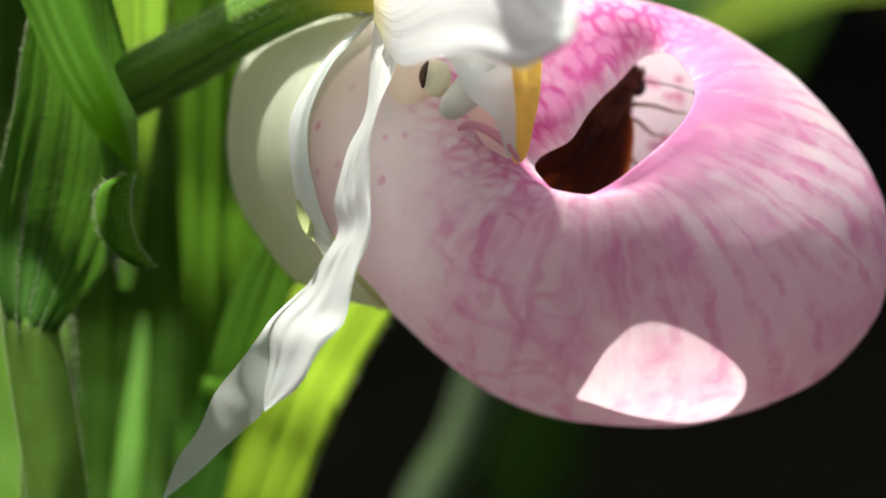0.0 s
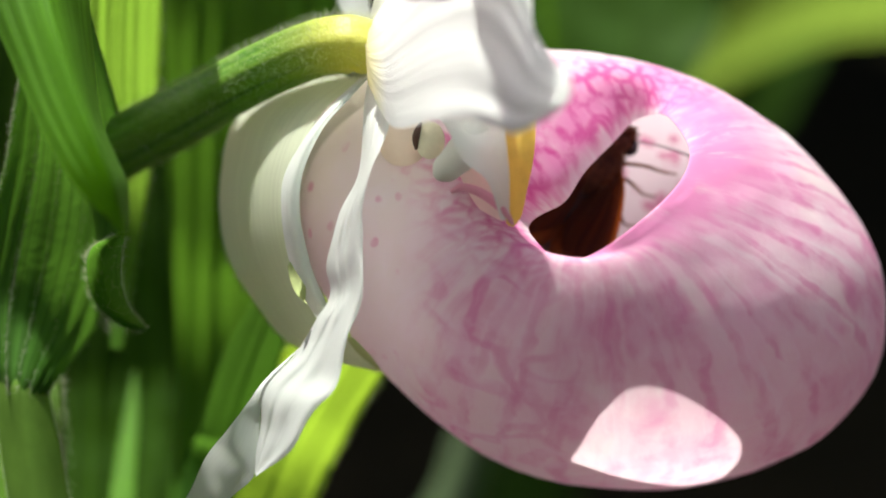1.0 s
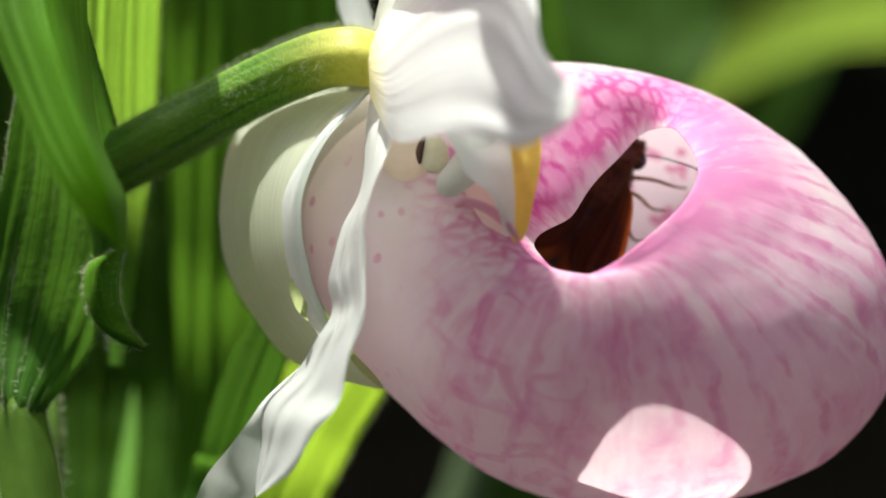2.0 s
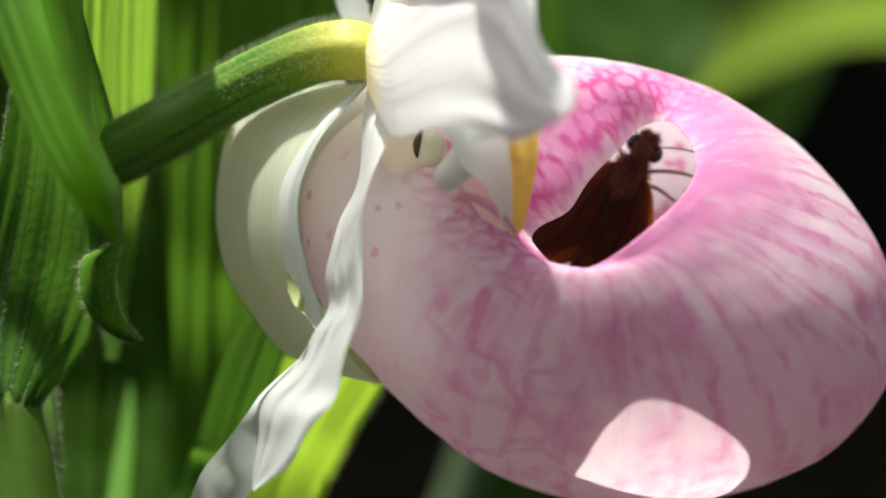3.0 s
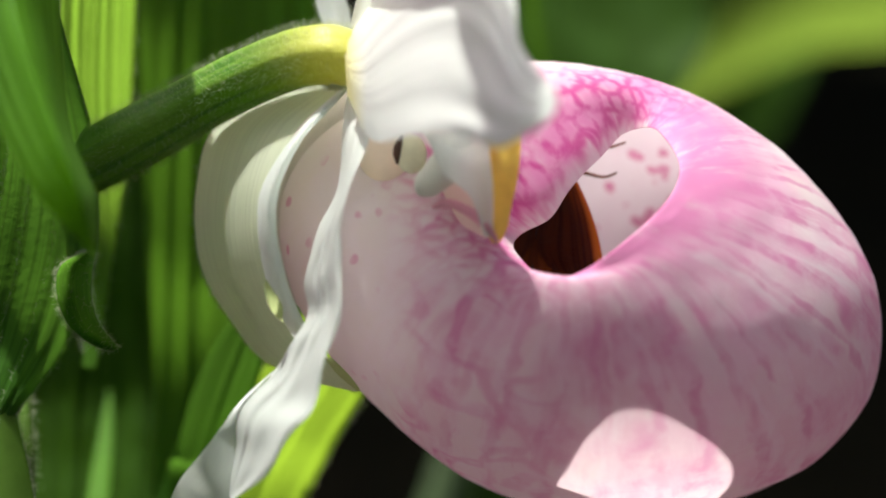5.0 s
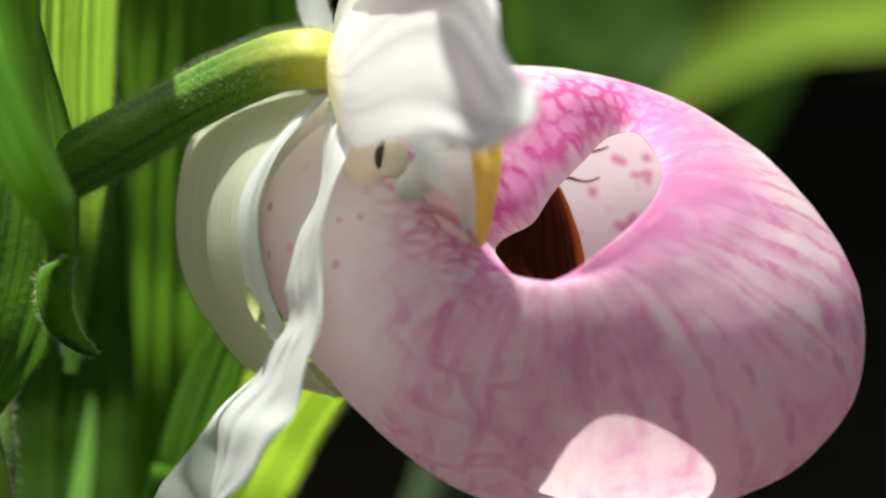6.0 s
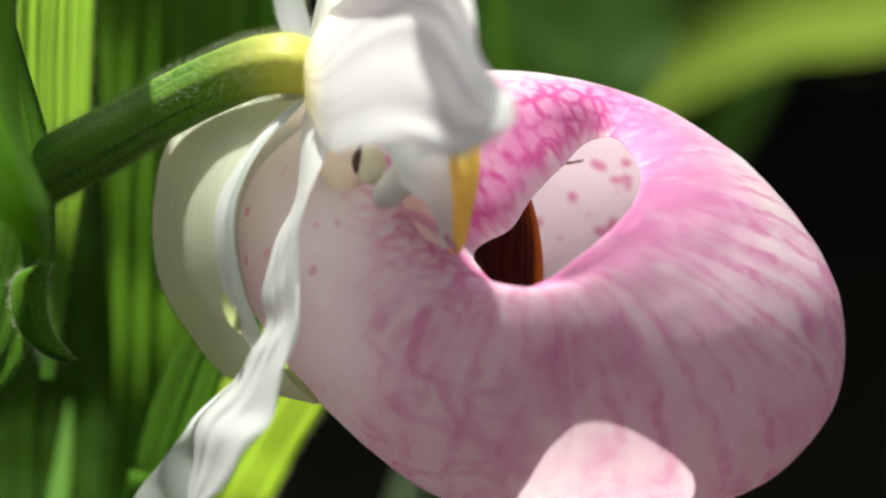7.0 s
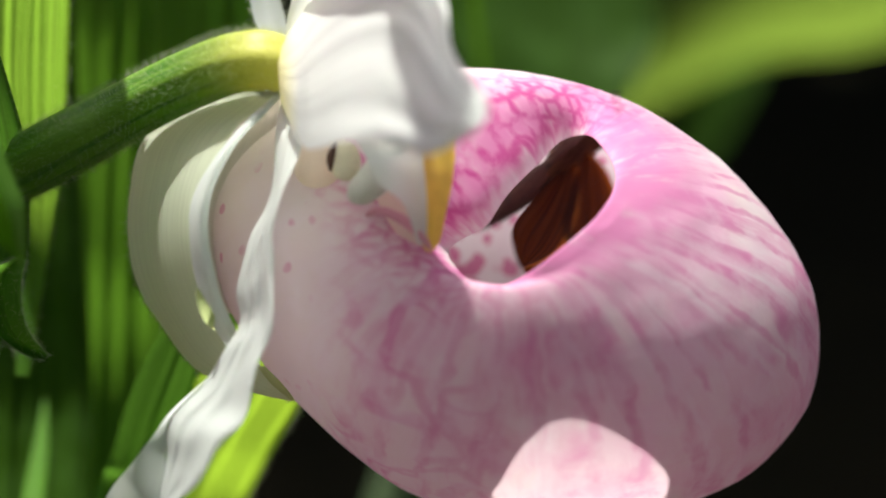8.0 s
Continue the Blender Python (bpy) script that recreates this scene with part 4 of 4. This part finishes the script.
butterfly = new("skipper_butterfly")
butterfly.empty_display_size = 0.005
tagged(butterfly, "small orange-brown skipper butterfly with dark furry body, inside the pouch", "butterfly")
thorax = part("thorax", lump(0, 0.4, 0, 1.45, 2.3, 1.35), M_BODY, butterfly)
part("fur", fur([((0, 0.4, 0), (1.45, 2.3, 1.35))], 2200, 0.6, random.Random(3)), M_FUR, thorax, "tawny fur")
part("abdomen", lump(0, -4.6, -0.2, 1.1, 4.0, 1.05, taper=0.28), M_BODY, butterfly)
head = part("head", lump(0, 3.2, 0.1, 1.1, 0.95, 0.95), M_BODY, butterfly)
part("fur", fur([((0, 3.3, 0.1), (1.0, 1.0, 0.95)), ((0.36, 4.1, 0.05), (0.38, 0.6, 0.4)), ((-0.36, 4.1, 0.05), (0.38, 0.6, 0.4))], 1500, 0.55, random.Random(4)), M_FUR, head, "tawny fur")
LEGS = []
for sx in (1, -1):
    part("eye", lump(sx * 1.05, 3.35, 0.15, 0.55, 0.7, 0.7), M_EYE, head, "glossy black eye")
    part("palp", lump(sx * 0.36, 4.0, 0.05, 0.38, 0.6, 0.4, taper=-0.15), M_FUR, head, "furry snout palp")
    part("antenna", rod([(sx * 0.6, 3.8, 0.6), (sx * 2.4, 4.7, 0.9), (sx * 4.5, 5.4, 1.0), (sx * 6.6, 5.8, 0.8)], 0.07, 0.07, 0.12), M_EYE, head, "thin dark clubbed antenna")
    for y0, y1, out in ((1.6, 3.4, 4.6), (0.6, 0.9, 4.2), (-0.5, -2.0, 4.4)):
        leg = part("leg", rod([(sx * 0.7, y0, -0.9), (sx * out * 0.6, (y0 + y1) / 2 + 0.3, -0.7), (sx * out, y1, -1.6), (sx * (out + 1.0), y1 + 0.5, -2.0)], 0.2, 0.08), M_LEG, butterfly)
        if sx == 1 and y0 < 1:
            LEGS.append((leg, (sx * 0.7, y0, -0.9), 4.2 if y0 < 0 else 6.8))

WINGS = []
for sx in (1, -1):
    fore = part("forewing", wing([(0, 0), (1.9, -1.2), (4.2, -4.5), (5.8, -8.2), (6.2, -10.8)], [(0, -0.6), (-0.2, -1.5), (-0.3, -4.0), (0.3, -7.5), (5.4, -11.4)], sx, 0.35), M_WING, butterfly, "orange-brown forewing with dark margin")
    hind = part("hindwing", wing([(0, 0), (1.6, -1.0), (3.6, -3.5), (4.6, -6.5), (3.0, -9.4)], [(0, -0.6), (-0.3, -2.0), (-0.4, -4.5), (0.0, -7.5), (2.4, -9.3)], sx, 0.3), M_WING, butterfly, "orange-brown hindwing")
    WINGS += [(fore, sx, (sx * 1.0, 1.6, 1.0)), (hind, sx, (sx * 0.9, 0.4, 0.85))]


def perch(h, v, d, ah, av, ad, bh, bv, bd):
    """The butterfly's pose: its head's plan place, the way it heads and the way its back faces."""
    turn = TIP.to_3x3()
    y = (turn @ Vector((ah, ad, -av))).normalized()
    z = turn @ Vector((bh, bd, -bv))
    z = (z - y * z.dot(y)).normalized()
    x = y.cross(z)
    p = at(h, v, d) - y * 3.3 * MM
    return Matrix(((x.x, y.x, z.x, p.x), (x.y, y.y, z.y, p.y), (x.z, y.z, z.z, p.z), (0, 0, 0, 1)))


def motions():
    rest = (1106, 268, 0, 0.55, -0.83, -0.05, 0.1, -0.15, -1)
    calm = (1102, 266, 0, 0.58, -0.81, -0.05, 0.15, -0.15, -1)
    up = (1136, 266, 0, 0.50, -0.86, -0.1, 0.0, -0.2, -1)
    right = (1145, 282, -0.5, 0.36, -0.93, -0.1, -0.05, -0.2, -1)
    gone = (1400, 500, 0, 0.8, -0.6, 0.0, -0.3, -0.4, -1)
    low = (1002, 240, 1, 0.12, -1, 0.0, -0.35, 0, -1)
    low2 = (996, 236, 1, 0.27, -1, 0.0, -0.35, 0, -1)
    low3 = (1008, 228, 1, 0.27, -1, 0.0, -0.35, 0, -1)
    last = (1190, 212, 1, 0.75, -0.65, 0, 0.55, 0.75, -0.35)
    walk(butterfly, [(t, perch(*p)) for t, p in (
        (0, rest), (0.5, rest), (1.0, calm), (1.5, calm), (1.9, calm), (2.6, up), (3.0, up), (3.2, up), (3.4, right), (3.6, right),
        (3.7, (1285, 330, 0, 0.7, -0.7, 0, -0.3, -0.4, -1)), (3.8, gone), (3.9, gone), (4.0, (1136, 268, 0, 0.62, -0.78, 0, 0.55, 0.75, -0.35)),
        (4.1, (1066, 305, -2, 0.35, -0.93, 0, 0.1, -0.2, -1)), (4.2, low), (4.7, low), (5.8, low), (6.5, low), (7.0, low2), (7.4, low3), (7.7, low3),
        (7.8, low), (7.9, (1100, 250, -4, 0.55, -0.83, 0, 0.6, 0.3, -0.8)), (8.0, last))])
    # two legs are drawn in once it sits low
    for ob, hip, when in LEGS:
        joint = Vector(hip) * MM
        walk(ob, [(t, Matrix.Translation(joint) @ pose(0, 0, 0, 0, turn) @ Matrix.Translation(-joint)) for t, turn in ((0, 0), (when - 0.2, 0), (when, 62), (7.7, 62), (7.9, 0), (8.0, 0))])
    # wing beats: seconds, opening about the back, lift
    beats = ((0, -6, 22), (3.2, -6, 22), (3.5, -9, 36), (3.6, -9, 36), (3.7, 8, 25), (3.8, 10, 20), (3.9, 10, -20), (4.0, 36, -80), (4.1, 18, 0),
             (4.2, -6, 14), (6.5, -6, 14), (7.0, -6, 14), (7.7, -6, 14), (7.8, 45, -10), (7.9, 35, -50), (8.0, 36, -80))
    for ob, sx, hinge in WINGS:
        walk(ob, [(t, pose(hinge[0] * MM, hinge[1] * MM, hinge[2] * MM, 0, sx * lift) @ pose(0, 0, 0, 0, 0, sx * spread * (0.25 if ob.name.startswith("hind") and spread > 0 else 1))) for t, spread, lift in beats])


motions()
